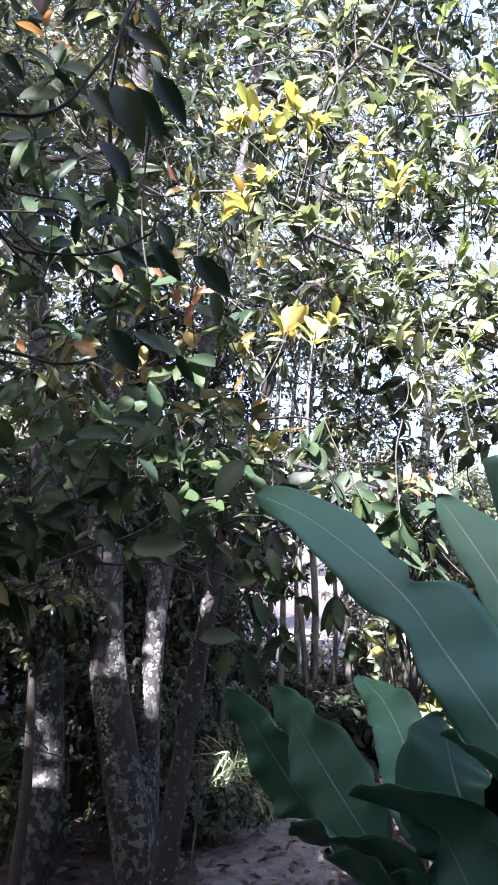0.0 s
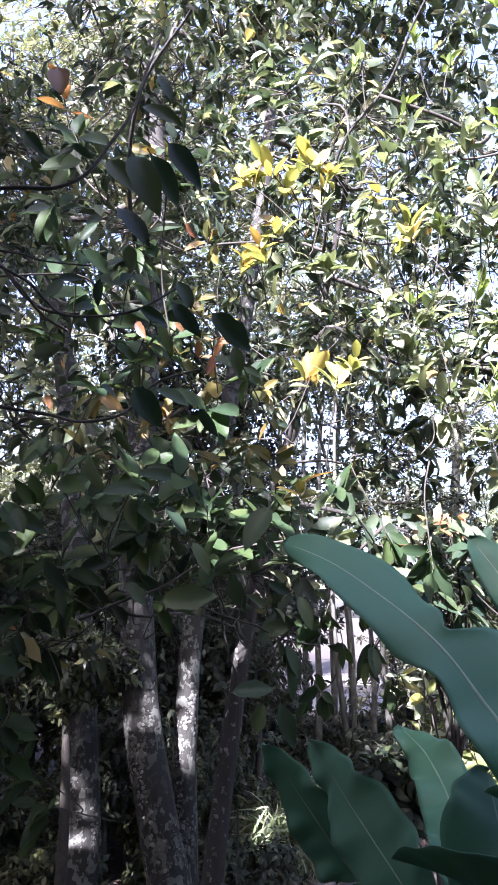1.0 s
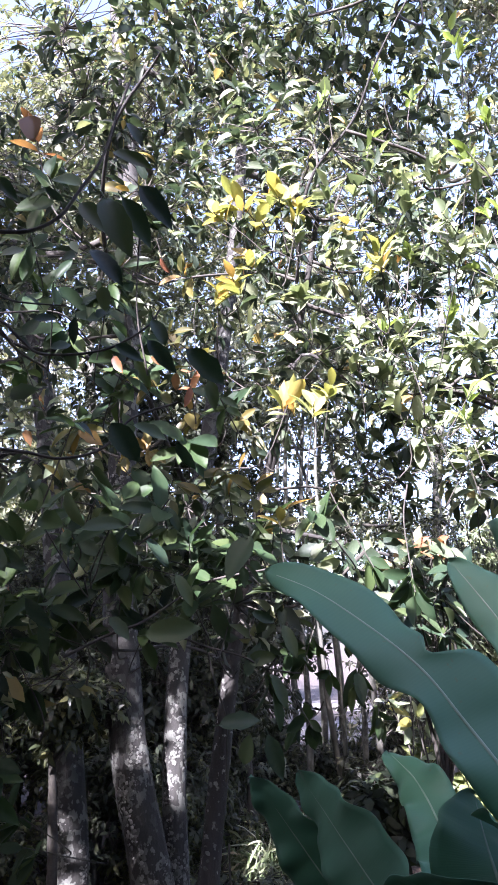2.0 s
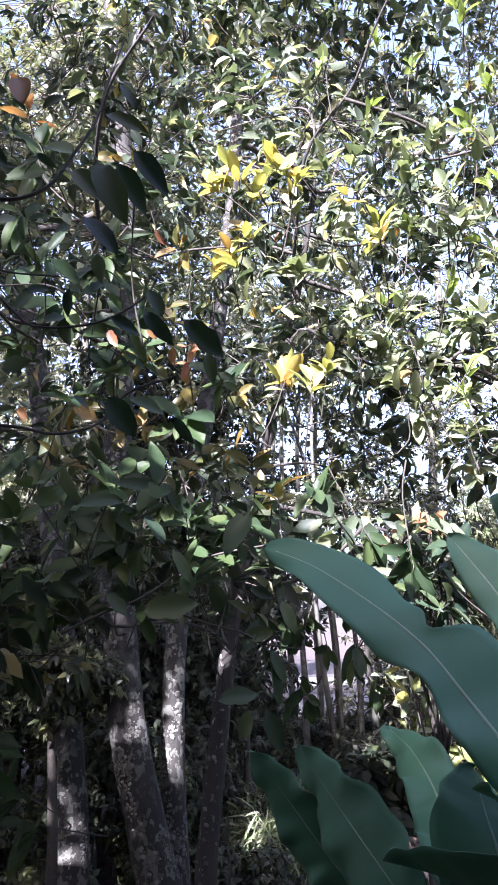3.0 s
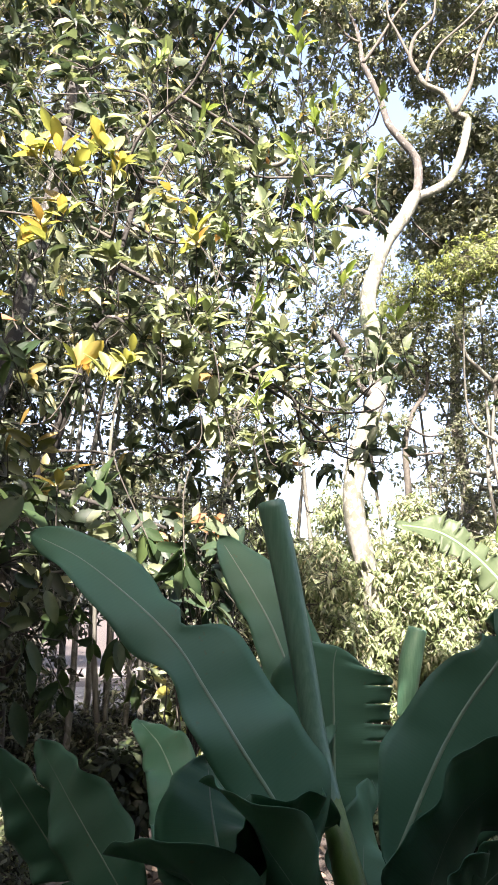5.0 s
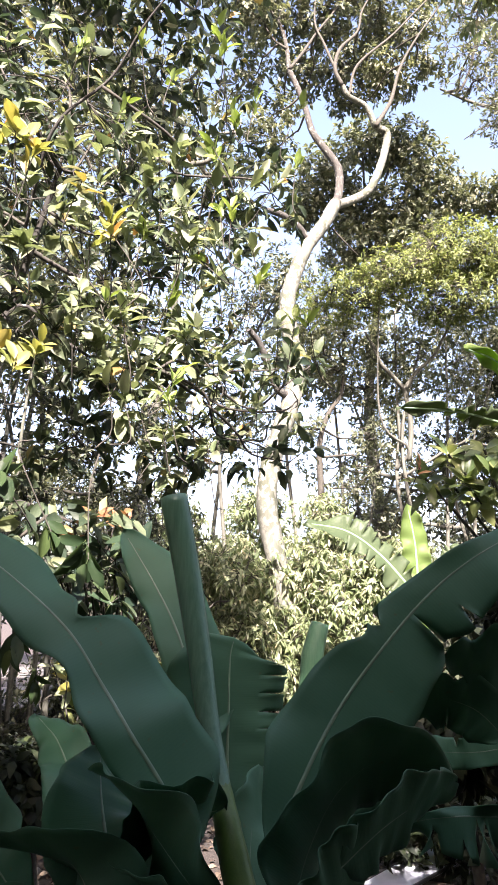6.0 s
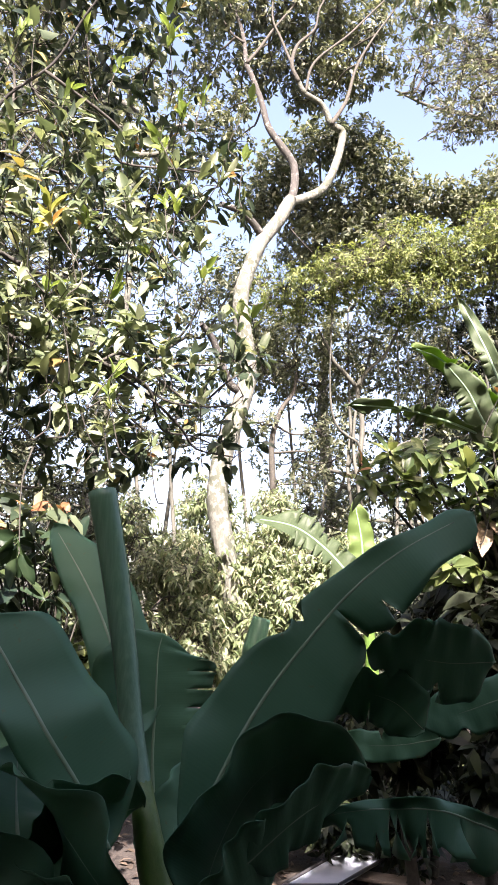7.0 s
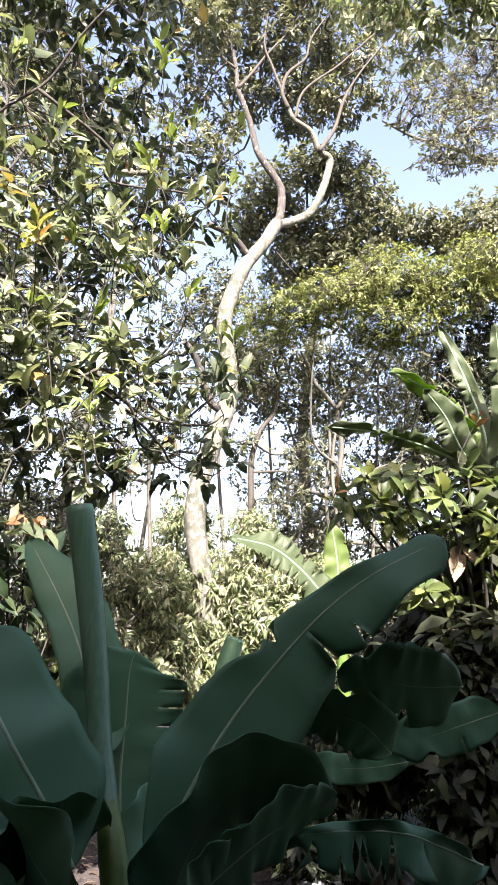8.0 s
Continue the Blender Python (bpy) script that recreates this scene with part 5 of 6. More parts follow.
for x, y, h, r in ((0.5, -10.0, 7.5, 3.0), (-6.0, -9.5, 7.5, 3.0), (6.5, -9.0, 7.0, 3.0), (9.5, -2.5, 6.0, 2.6)):
    blobs = [(x + rng.uniform(-0.8, 0.8) * r, y + rng.uniform(-0.8, 0.8) * r, h + rng.uniform(-0.7, 0.7) * r, r * 0.55, r * 0.55, r * 0.4) for _ in range(10)]
    make_tree("added_shade_tree", "unseen tree with dense dark green crown, added for shade", [(x, y, -0.2), (x + 0.2, y, h * 0.5), (x, y, h)], [0.25, 0.2, 0.12], blobs, 900, 9, 0.3, 0.5,
              M_DARK, M_FARBARK, LEAF_TINY, group="shade trees", limb_radius=0.1, twig_radius=0.0)

# unseen wall and overhang added behind the viewer to shade and close the place
def box(name, lo, hi, mat):
    bm = bmesh.new()
    bmesh.ops.create_cube(bm, size=1)
    for v in bm.verts:
        v.co = Vector([lo[k] + (v.co[k] + 0.5) * (hi[k] - lo[k]) for k in range(3)])
    me = bpy.data.meshes.new(name)
    bm.to_mesh(me)
    bm.free()
    me.materials.append(mat)
    return new(name, me)


# kept dark so little light bounces onto the banana leaves
M_WALL = plain_material("blocker_boarding", (0.03, 0.027, 0.023), (0.06, 0.054, 0.046), 8.0, 0.8, 0.3, (1, 1, 0.1))
for name, lo, hi, label in (("unseen_wall", (-4.8, -1.45, -0.2), (5.3, -1.3, 4.426), "unseen dark boarded wall added to block light"),
                            ("unseen_overhang", (-4.8, -1.75, 4.43), (5.3, 0.7, 4.53), "unseen dark overhang added to shade the foreground")):
    light_blocker = tagged(box(name, lo, hi, M_WALL), label, "wall", kind="structure")
    light_blocker.rotation_euler = (0, 0, radians(-12))

# ---- banana plants ----


def blade(spine, width, face, waves=0.03, fold=0.06, tears=(), seed=1, sides=(1.0, 1.0), notch=(), tip=0.3, slit=0.007):
    """A banana leaf blade on its midrib line: width at its widest, face: where its upper side looks; tears: (side, along, depth)."""
    r = np.random.default_rng(seed)
    p = spline(spine, 12)
    m = len(p)
    u = np.linspace(0, 1, m)
    along = unit(np.gradient(p, axis=0))
    side = unit(np.cross(along, np.asarray(face, float)))
    up = np.cross(side, along)
    prof = np.minimum(1, (u / 0.16)) ** 0.6 * np.clip((1 - u) / tip, 0, 1) ** 0.55
    cols = 7
    verts, uvs, tris, seam = [], [], [], {}
    for s, sg in ((0, -1.0), (1, 1.0)):
        ph, ph2 = r.uniform(0, 6), r.uniform(0, 6)
        edge = prof * width / 2 * sides[s] * (1 + 0.07 * np.sin(u * 9 + ph) + 0.03 * np.sin(u * 31 + ph2))
        for (ns, at, depth, half) in notch:
            if ns == s:
                edge = edge * (1 - depth * np.exp(-((u - at) / half) ** 2))
        start = len(verts)
        cut = {int(at * (m - 1)): depth for (ts, at, depth) in tears if ts == s}
        open_by = {i: slit * r.uniform(0.4, 1.7) for i in cut}
        rows = []
        for i in range(m):
            row = []
            for c in range(cols):
                w = c / (cols - 1)
                lift = fold * w * edge[i] - fold * 0.9 * w * w * edge[i] + waves * w * w * np.sin(u[i] * 17 + ph) + 0.5 * waves * w * np.sin(u[i] * 37 + ph2)
                row.append((p[i] + side[i] * sg * edge[i] * w + up[i] * lift, (u[i], 0.5 + sg * w / 2)))
            rows.append(row)
        ids = np.zeros((m, cols, 2), int)
        for i in range(m):
            for c in range(cols):
                q, t = rows[i][c]
                w = c / (cols - 1)
                if i in cut and w > 1 - cut[i]:
                    gap = open_by[i] * ((w - (1 - cut[i])) / cut[i]) ** 1.4
                    for n_, sgn in ((0, -1), (1, 1)):
                        ids[i, c, n_] = len(verts)
                        verts.append(q + along[i] * sgn * gap * 0.6 + up[i] * sgn * gap * (2.4 if i % 2 else -1.6))
                        uvs.append(t)
                elif c == 0 and i in seam:
                    ids[i, c] = seam[i]
                else:
                    ids[i, c] = len(verts)
                    if c == 0:
                        seam[i] = len(verts)
                    verts.append(q)
                    uvs.append(t)
        for i in range(m - 1):
            for c in range(cols - 1):
                a, b, d, e = ids[i, c, 1], ids[i + 1, c, 0], ids[i + 1, c + 1, 0], ids[i, c + 1, 1]
                tris += [(a, b, d), (a, d, e)] if s else [(a, d, b), (a, e, d)]
    return np.array(verts), np.array(tris), np.array(uvs), p, up


def thicken(ob, t=0.0015):
    mod = ob.modifiers.new("thickness", "SOLIDIFY")
    mod.thickness = t
    return ob


def banana_leaf(plant, spine, width, face, mat=M_BANANA, rib=0.0085, label="", **kw):
    """Spine from the base to the tip."""
    v, f, uv, p, up = blade(spine, width, face, **kw)
    leaf = thicken(child("leaf", mesh_of("leaf", v, f, mat, uv), plant, label))
    m = len(p)
    thick = rib * np.interp(np.linspace(0, 1, m), [0, 0.5, 1], [1.0, 0.75, 0.4])
    q = p - up * thick[:, None] * 0.3
    child("midrib", mesh_of("midrib", *tube(q[: int(m * 0.97)], [rib, rib * 0.75, rib * 0.4], 6), M_MIDRIB), leaf, "pale midrib")
    return leaf


near = thing("banana_plant", "young banana plant with broad blue-green leaves in shade", "banana plant", (0.75, 2.05, 0.4))
stem_top = (0.80, 1.89, 1.79)
child("stem", mesh_of("stem", *tube(spline([(0.75, 2.05, 0.35), (0.82, 1.73, 1.52), (0.81, 1.80, 1.64), stem_top, (0.80, 1.99, 1.91)], 8), [0.062, 0.052, 0.044, 0.038, 0.03], 12, 0.02), M_STEM), near, "olive sheathed stem")
# the rolled young leaf, a hollow scroll
def scroll(points, radii, turns=1.6):
    p = spline(points, 10)
    r = np.interp(np.linspace(0, 1, len(p)), np.linspace(0, 1, len(radii)), radii)
    along = unit(np.gradient(p, axis=0))
    x = unit(np.cross(along, [0.2, -1.0, 0.1]))
    y = np.cross(along, x)
    n = 30
    a = np.linspace(0, turns * 2 * np.pi, n)
    k = np.linspace(1.0, 0.72, n)
    v = p[:, None] + (r[:, None] * k[None])[..., None] * (np.cos(a)[None, :, None] * x[:, None] + np.sin(a)[None, :, None] * y[:, None])
    i, j = np.meshgrid(np.arange(len(p) - 1), np.arange(n - 1), indexing="ij")
    b = i * n + j
    return v.reshape(-1, 3), np.concatenate([np.stack([b, b + 1, b + n + 1], -1).reshape(-1, 3), np.stack([b, b + n + 1, b + n], -1).reshape(-1, 3)])


thicken(child("rolled_leaf", mesh_of("rolled_leaf", *scroll([(0.80, 1.88, 1.78), (0.80, 1.97, 1.89), (0.79, 2.06, 2.04), (0.78, 2.14, 2.25), (0.75, 2.20, 2.50), (0.70, 2.23, 2.77)], [0.03, 0.035, 0.039, 0.044, 0.05, 0.054]), M_ROLL), near, "tightly rolled upright young leaf"), 0.002)

banana_leaf(near, [(0.66, 1.75, 1.80), (0.60, 1.81, 1.92), (0.51, 1.86, 2.06), (0.44, 1.95, 2.18), (0.35, 2.03, 2.32), (0.23, 2.14, 2.44), (0.07, 2.30, 2.57), (-0.10, 2.44, 2.66)],
            0.36, (0.1, -0.9, 0.45), seed=3, sides=(0.72, 1.0), notch=[(1, 0.65, 0.45, 0.08), (1, 0.59, 0.62, 0.028), (0, 0.2, 0.4, 0.15), (0, 0.5, 0.35, 0.1)], waves=0.016, tip=0.42)
banana_leaf(near, [(0.84, 2.22, 1.96), (0.83, 2.36, 2.12), (0.79, 2.49, 2.32), (0.72, 2.61, 2.50), (0.62, 2.73, 2.70)], 0.27, (-0.2, -0.9, 0.35), seed=5, waves=0.012, sides=(0.62, 1.05), tip=0.22)
banana_leaf(near, [(0.92, 2.23, 1.77), (0.92, 2.26, 1.90), (0.93, 2.28, 2.05), (0.94, 2.30, 2.22), (0.96, 2.31, 2.29)], 0.42, (0.1, -1.0, 0.2), seed=8,
            tears=[(1, 0.5, 0.5), (1, 0.6, 0.45), (1, 0.68, 0.4), (1, 0.42, 0.35), (1, 0.76, 0.3)], waves=0.01)
banana_leaf(near, [(0.81, 1.62, 1.82), (0.95, 1.67, 2.01), (1.06, 1.70, 2.14), (1.19, 1.70, 2.28), (1.34, 1.68, 2.43), (1.49, 1.63, 2.55), (1.68, 1.51, 2.67)],
            0.32, (0.15, -0.75, 0.65), seed=11, tears=[(1, 0.62, 0.9), (1, 0.72, 0.5), (0, 0.55, 0.5)], waves=0.012, sides=(0.8, 1.2), notch=[(0, 0.5, 0.35, 0.04), (0, 0.8, 0.55, 0.28), (1, 0.62, 0.3, 0.04), (1, 1.0, 0.5, 0.3), (0, 1.0, 0.3, 0.2)], tip=0.04, slit=0.03)
banana_leaf(near, [(0.75, 1.39, 1.75), (0.82, 1.43, 1.88), (0.92, 1.46, 1.99), (1.05, 1.46, 2.04), (1.20, 1.42, 1.98)], 0.34, (0.1, -0.8, -0.6), seed=12, waves=0.012, tip=0.45, rib=0.004)
banana_leaf(near, [(0.29, 1.95, 1.63), (0.21, 2.05, 1.72), (0.11, 2.15, 1.85), (0.04, 2.25, 1.94), (-0.02, 2.35, 2.01)], 0.24, (-0.1, -0.85, -0.4), seed=14, waves=0.015, tip=0.5, rib=0.005)
banana_leaf(near, [(0.12, 2.35, 1.62), (0.04, 2.35, 1.72), (-0.06, 2.35, 1.86), (-0.17, 2.35, 2.01)], 0.2, (0, -0.8, -0.6), seed=17, waves=0.015, tip=0.5, rib=0.005)
banana_leaf(near, [(0.45, 2.43, 1.55), (0.48, 2.65, 1.63), (0.50, 2.89, 1.72), (0.46, 3.12, 1.84), (0.38, 3.35, 1.92)], 0.21, (-0.1, -0.95, 0.3), seed=15)
banana_leaf(near, [(0.47, 1.78, 1.73), (0.46, 1.86, 1.80), (0.46, 1.99, 1.89), (0.47, 2.11, 1.98)], 0.3, (0, -0.8, -0.5), seed=16, waves=0.012)
banana_leaf(near, [(0.39, 1.73, 1.70), (0.50, 1.79, 1.78), (0.64, 1.82, 1.85), (0.78, 1.87, 1.86)], 0.3, (0, -0.8, -0.5), seed=18)
banana_leaf(near, [(0.41, 1.70, 1.64), (0.30, 1.78, 1.64), (0.20, 1.85, 1.64), (0.14, 1.97, 1.65)], 0.22, (0, -0.8, -0.5), seed=19, waves=0.012)

for k, (pts, w, face) in enumerate((
        ([(0.71, 1.29, 1.74), (0.79, 1.31, 1.81), (0.86, 1.33, 1.86), (0.94, 1.37, 1.91)], 0.27, (0.1, -0.85, -0.5)),
        ([(0.87, 1.92, 1.49), (0.91, 2.02, 1.61), (0.95, 2.10, 1.75), (1.03, 2.22, 1.88)], 0.24, (0.0, -0.85, -0.5)),
        ([(0.65, 1.48, 1.74), (0.59, 1.57, 1.80), (0.53, 1.67, 1.88), (0.49, 1.79, 1.94), (0.45, 1.91, 1.97)], 0.3, (0.0, -0.8, -0.6)),
        ([(0.65, 1.52, 1.70), (0.55, 1.66, 1.73), (0.44, 1.80, 1.75), (0.35, 1.91, 1.75)], 0.3, (0.0, -0.8, -0.6)),
        ([(0.33, 1.71, 1.61), (0.28, 1.81, 1.70), (0.20, 1.92, 1.69), (0.13, 2.03, 1.68), (0.08, 2.17, 1.61)], 0.22, (0.0, -0.7, -0.6)),
        ([(0.43, 1.60, 1.67), (0.37, 1.72, 1.80), (0.31, 1.84, 1.80), (0.29, 1.95, 1.80)], 0.3, (0.0, -0.8, -0.5)))):
    banana_leaf(near, pts, w, face, seed=60 + k, waves=0.01, rib=0.004)

banana_leaf(near, [(0.82, 1.30, 1.88), (0.94, 1.32, 1.94), (1.06, 1.36, 1.97), (1.21, 1.42, 1.99)], 0.2, (0.1, -0.85, -0.5), seed=68, waves=0.01, rib=0.004, tip=0.4)

right = thing("banana_plant", "leafy banana plant with dark torn leaves in shade", "banana plant", (2.75, 2.2, 0.1))
child("stem", mesh_of("stem", *tube(spline([(2.75, 2.2, 0.0), (2.72, 2.15, 0.9), (2.55, 1.95, 1.65), (2.08, 1.70, 2.13)], 8), [0.09, 0.08, 0.05, 0.012], 12, 0.02), M_STEM), right, "dark sheathed stem")
banana_leaf(right, [(1.83, 1.62, 2.22), (1.66, 1.64, 2.22), (1.53, 1.66, 2.24), (1.40, 1.70, 2.26)], 0.24, (0, -1.0, -0.3), seed=21, rib=0.0035, tears=[(1, 0.6, 0.6), (0, 0.4, 0.5), (0, 0.7, 0.6)], waves=0.012, notch=[(0, 0.85, 0.4, 0.06), (1, 0.8, 0.4, 0.06), (0, 0.45, 0.3, 0.05)], tip=0.3, slit=0.02)
banana_leaf(right, [(1.57, 1.66, 2.03), (1.49, 1.70, 2.11), (1.39, 1.76, 2.13), (1.28, 1.84, 2.08)], 0.18, (-0.1, -1.0, -0.4), seed=22, rib=0.0035, waves=0.012, notch=[(1, 0.5, 0.3, 0.05), (0, 0.75, 0.3, 0.06)], tears=[(0, 0.55, 0.7)], slit=0.02)
banana_leaf(right, [(2.08, 1.70, 2.13), (1.92, 1.75, 2.08), (1.79, 1.80, 2.04), (1.67, 1.84, 2.04)], 0.15, (0, -0.92, 0.35), seed=23, rib=0.004, waves=0.01, notch=[(0, 0.6, 0.4, 0.05)], tears=[(0, 0.35, 0.6)])
banana_leaf(right, [(1.87, 1.95, 1.94), (1.73, 2.00, 1.92), (1.62, 2.05, 1.92), (1.51, 2.10, 1.94)], 0.1, (0, -1.0, 0.2), seed=26, rib=0.004, waves=0.01, tears=[(1, 0.5, 0.6)])
banana_leaf(right, [(1.62, 1.36, 1.81), (1.50, 1.36, 1.86), (1.39, 1.38, 1.90), (1.30, 1.44, 1.90), (1.20, 1.50, 1.89), (1.13, 1.60, 1.85)], 0.155, (0, -0.95, 0.25), seed=24, rib=0.005, sides=(1.35, 0.35), slit=0.03, tip=0.4,
            tears=[(0, 0.33, 0.9), (0, 0.47, 0.95), (0, 0.52, 0.4), (0, 0.6, 0.95), (0, 0.64, 0.95), (0, 0.7, 0.5), (0, 0.83, 0.7)], waves=0.018, notch=[(0, 0.57, 0.45, 0.03), (0, 0.4, 0.25, 0.04), (0, 0.9, 0.4, 0.06)])

# banana plants further off
rng = np.random.default_rng(20)
def far_banana(at, label, specs, waves=0.05, rib=0.02):
    pl = thing("banana_plant", label, "banana plant", at)
    crown = np.mean([s[0][0] for s in specs], axis=0)
    child("stem", mesh_of("stem", *tube(spline([at, ((at[0] + crown[0]) / 2, (at[1] + crown[1]) / 2, (at[2] + crown[2]) / 2), tuple(crown)], 6), [0.12, 0.09, 0.06], 10, 0.02), M_STEM), pl)
    for k, (spine, w, face, mat, tears) in enumerate(specs):
        banana_leaf(pl, spine, w, face, mat, rib=rib, seed=40 + k, waves=waves, tears=tears, slit=0.03)
    return pl


COMB = [(s, a, 0.75) for s in (0, 1) for a in (0.3, 0.42, 0.5, 0.58, 0.66, 0.74)]
far_banana((7.2, 6.2, -0.1), "tall banana plant with torn arching leaves in sun", [
    ([(6.35, 5.71, 3.97), (5.87, 5.70, 4.45), (5.64, 5.70, 4.83), (5.32, 5.70, 5.13)], 0.36, (-0.4, -0.7, -0.5), M_BANANA_OLD, COMB[2:6]),
    ([(6.35, 5.71, 3.97), (5.86, 5.80, 4.35), (5.28, 5.97, 4.56), (4.79, 6.07, 4.62), (4.26, 6.19, 4.62)], 0.3, (-0.2, 0.3, 0.95), M_BANANA_OLD, COMB),
    ([(6.35, 5.71, 3.97), (6.11, 5.76, 4.58), (5.76, 5.80, 4.96), (5.40, 5.86, 5.24), (5.00, 5.88, 5.33)], 0.3, (-0.5, 0.2, 0.85), M_BANANA_SUN, COMB[:5]),
    ([(6.35, 5.71, 3.97), (6.32, 5.77, 4.75), (6.23, 5.89, 5.35), (6.14, 6.03, 5.84), (6.04, 6.17, 6.27)], 0.22, (-0.8, -0.5, 0.3), M_BANANA_OLD, COMB[:4]),
    ([(6.35, 5.71, 3.97), (6.30, 5.48, 4.80), (6.16, 5.31, 5.43), (6.00, 5.19, 5.91)], 0.26, (-0.6, -0.7, 0.3), M_BANANA_OLD, COMB[3:8])])
far_banana((5.3, 7.2, -0.1), "banana sucker with a bright upright young leaf", [
    ([(4.92, 6.86, 2.48), (4.90, 6.86, 2.81), (4.87, 6.85, 3.21), (4.78, 6.84, 3.65)], 0.34, (-0.4, -0.9, 0.1), M_BANANA_SUN, ()),
    ([(4.92, 6.86, 2.48), (4.66, 6.79, 2.73), (4.35, 6.84, 3.05), (3.98, 6.91, 3.29), (3.46, 6.93, 3.36)], 0.42, (-0.3, -0.8, 0.5), M_BANANA_OLD, COMB),
    ([(4.92, 6.86, 2.48), (5.27, 6.84, 2.89), (5.60, 6.82, 3.14), (5.99, 6.74, 3.25)], 0.35, (0, -0.4, 0.9), M_BANANA_OLD, COMB[:4])])
sucker = thing("banana_plant", "small banana sucker with a rolled blue-green leaf", "banana plant", (2.20, 4.3, 0.0))
child("stem", mesh_of("stem", *tube(spline([(2.20, 4.3, -0.1), (2.20, 4.3, 0.8), (2.18, 4.30, 1.75)], 6), [0.06, 0.05, 0.035], 10, 0.02), M_STEM), sucker)
thicken(child("rolled_leaf", mesh_of("rolled_leaf", *scroll([(2.18, 4.30, 1.75), (2.22, 4.30, 1.94), (2.25, 4.30, 2.10), (2.31, 4.30, 2.30)], [0.05, 0.075, 0.085, 0.07]), M_ROLL), sucker, "half-unrolled blunt young leaf"), 0.002)

# leafy shrub on the right with russet tips
rng = np.random.default_rng(18)
shrub_tips = np.array([(2.90, 3.41, 3.25), (2.76, 3.63, 3.24), (2.87, 3.52, 3.39), (2.96, 3.39, 3.09), (2.97, 3.24, 3.18), (3.19, 3.21, 3.06), (2.92, 3.54, 3.17), (3.04, 3.38, 3.41), (3.06, 3.25, 3.35), (3.13, 3.08, 3.22), (3.35, 3.10, 3.42), (3.19, 2.91, 3.12), (3.08, 3.23, 2.64), (3.27, 3.19, 2.61), (3.36, 3.21, 2.93), (3.34, 2.94, 2.97), (3.43, 2.90, 3.32), (3.48, 2.98, 2.71)])
shrub = thing("shrub", "sunlit shrub with long green leaves and russet tips", "shrub", (3.6, 3.3, 0.0))
fork = np.array([3.55, 3.3, 1.8])
wood = [tube(spline([(3.6, 3.3, -0.1), (3.6, 3.3, 0.9), fork], 6), [0.05, 0.04, 0.03], 7)]
for q in shrub_tips:
    wood.append(tube(spline([fork, (fork + q) / 2 + [0.1, 0, 0.05], q], 5), [0.018, 0.008], 5))
child("branchwork", mesh_of("branchwork", *join(wood), M_TWIG), shrub)
BUSH_LEAVES = leaf_set(leaf_material("shrub_leaf", [(0.0, (0.05, 0.085, 0.03)), (0.7, (0.115, 0.155, 0.05)), (1.0, (0.2, 0.23, 0.08))], 0.42, 0.3, single=True))
sprigs(shrub, [tuple(q) for q in shrub_tips], 14, 0.18, BUSH_LEAVES, axis=(-0.2, -0.4, 0.8), tilt=(20, 110), droop=0.35)
sprigs(shrub, [(2.67, 3.56, 3.29), (3.28, 2.88, 3.71)], 5, 0.1, RUST_LEAVES, axis=(0, -0.3, 0.9), tilt=(20, 70))
sprigs(shrub, [(3.34, 3.19, 2.93)], 2, 0.34, leaf_set(M_DEAD)[:2], axis=(0, -0.4, -0.8), tilt=(5, 25))
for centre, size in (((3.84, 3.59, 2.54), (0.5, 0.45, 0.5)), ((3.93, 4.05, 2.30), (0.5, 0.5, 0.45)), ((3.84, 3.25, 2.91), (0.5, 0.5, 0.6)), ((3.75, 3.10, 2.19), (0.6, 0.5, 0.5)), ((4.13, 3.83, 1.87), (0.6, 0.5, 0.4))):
    bush(centre, size, 150, "bush with broad glossy leaves, coloured dark for shade", 0.19, M_DARK, 0.4, 0.5, "understorey", 8)
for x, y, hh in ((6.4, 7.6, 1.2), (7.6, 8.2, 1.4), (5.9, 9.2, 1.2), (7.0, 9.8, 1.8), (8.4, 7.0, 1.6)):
    bush((x, y, hh), (0.9, 0.7, hh * 0.7), 170, "bush with broad glossy leaves, coloured dark for shade", 0.17, M_DARK, 0.4, 0.5, "understorey", 8)

rng = np.random.default_rng(22)
low_tips = np.array([(0.74, 4.94, 2.07), (0.89, 5.00, 1.96), (0.96, 4.88, 1.86), (0.76, 4.82, 1.90), (0.60, 5.05, 2.04), (1.05, 5.05, 1.73), (0.65, 4.89, 1.55), (0.90, 4.97, 1.66), (1.18, 5.27, 2.44), (1.30, 5.23, 2.61)])
plant = thing("shrub", "low shrub with broad sunlit yellow-green leaves", "shrub", (float(low_tips[0][0]), float(low_tips[0][1]) + 0.1, 0.0))
root = np.array(plant.location)
wood = [tube(spline([root + [0, 0, -0.1], root + [0.05, 0, 0.6], root + [0.02, 0, 1.1]], 5), [0.03, 0.022, 0.016], 6)]
for q in low_tips:
    wood.append(tube(spline([root + [0.02, 0, 1.1], (root + [0.02, 0, 1.1] + q) / 2 + [0.06, 0, 0.04], q], 5), [0.01, 0.005], 5))
child("branchwork", mesh_of("branchwork", *join(wood), M_TWIG), plant)
sprigs(plant, [tuple(q) for q in low_tips], 7, 0.15, LIT_LEAVES + YELLOW_LEAVES[:1], axis=(0, -0.5, 0.7), droop=0.3)

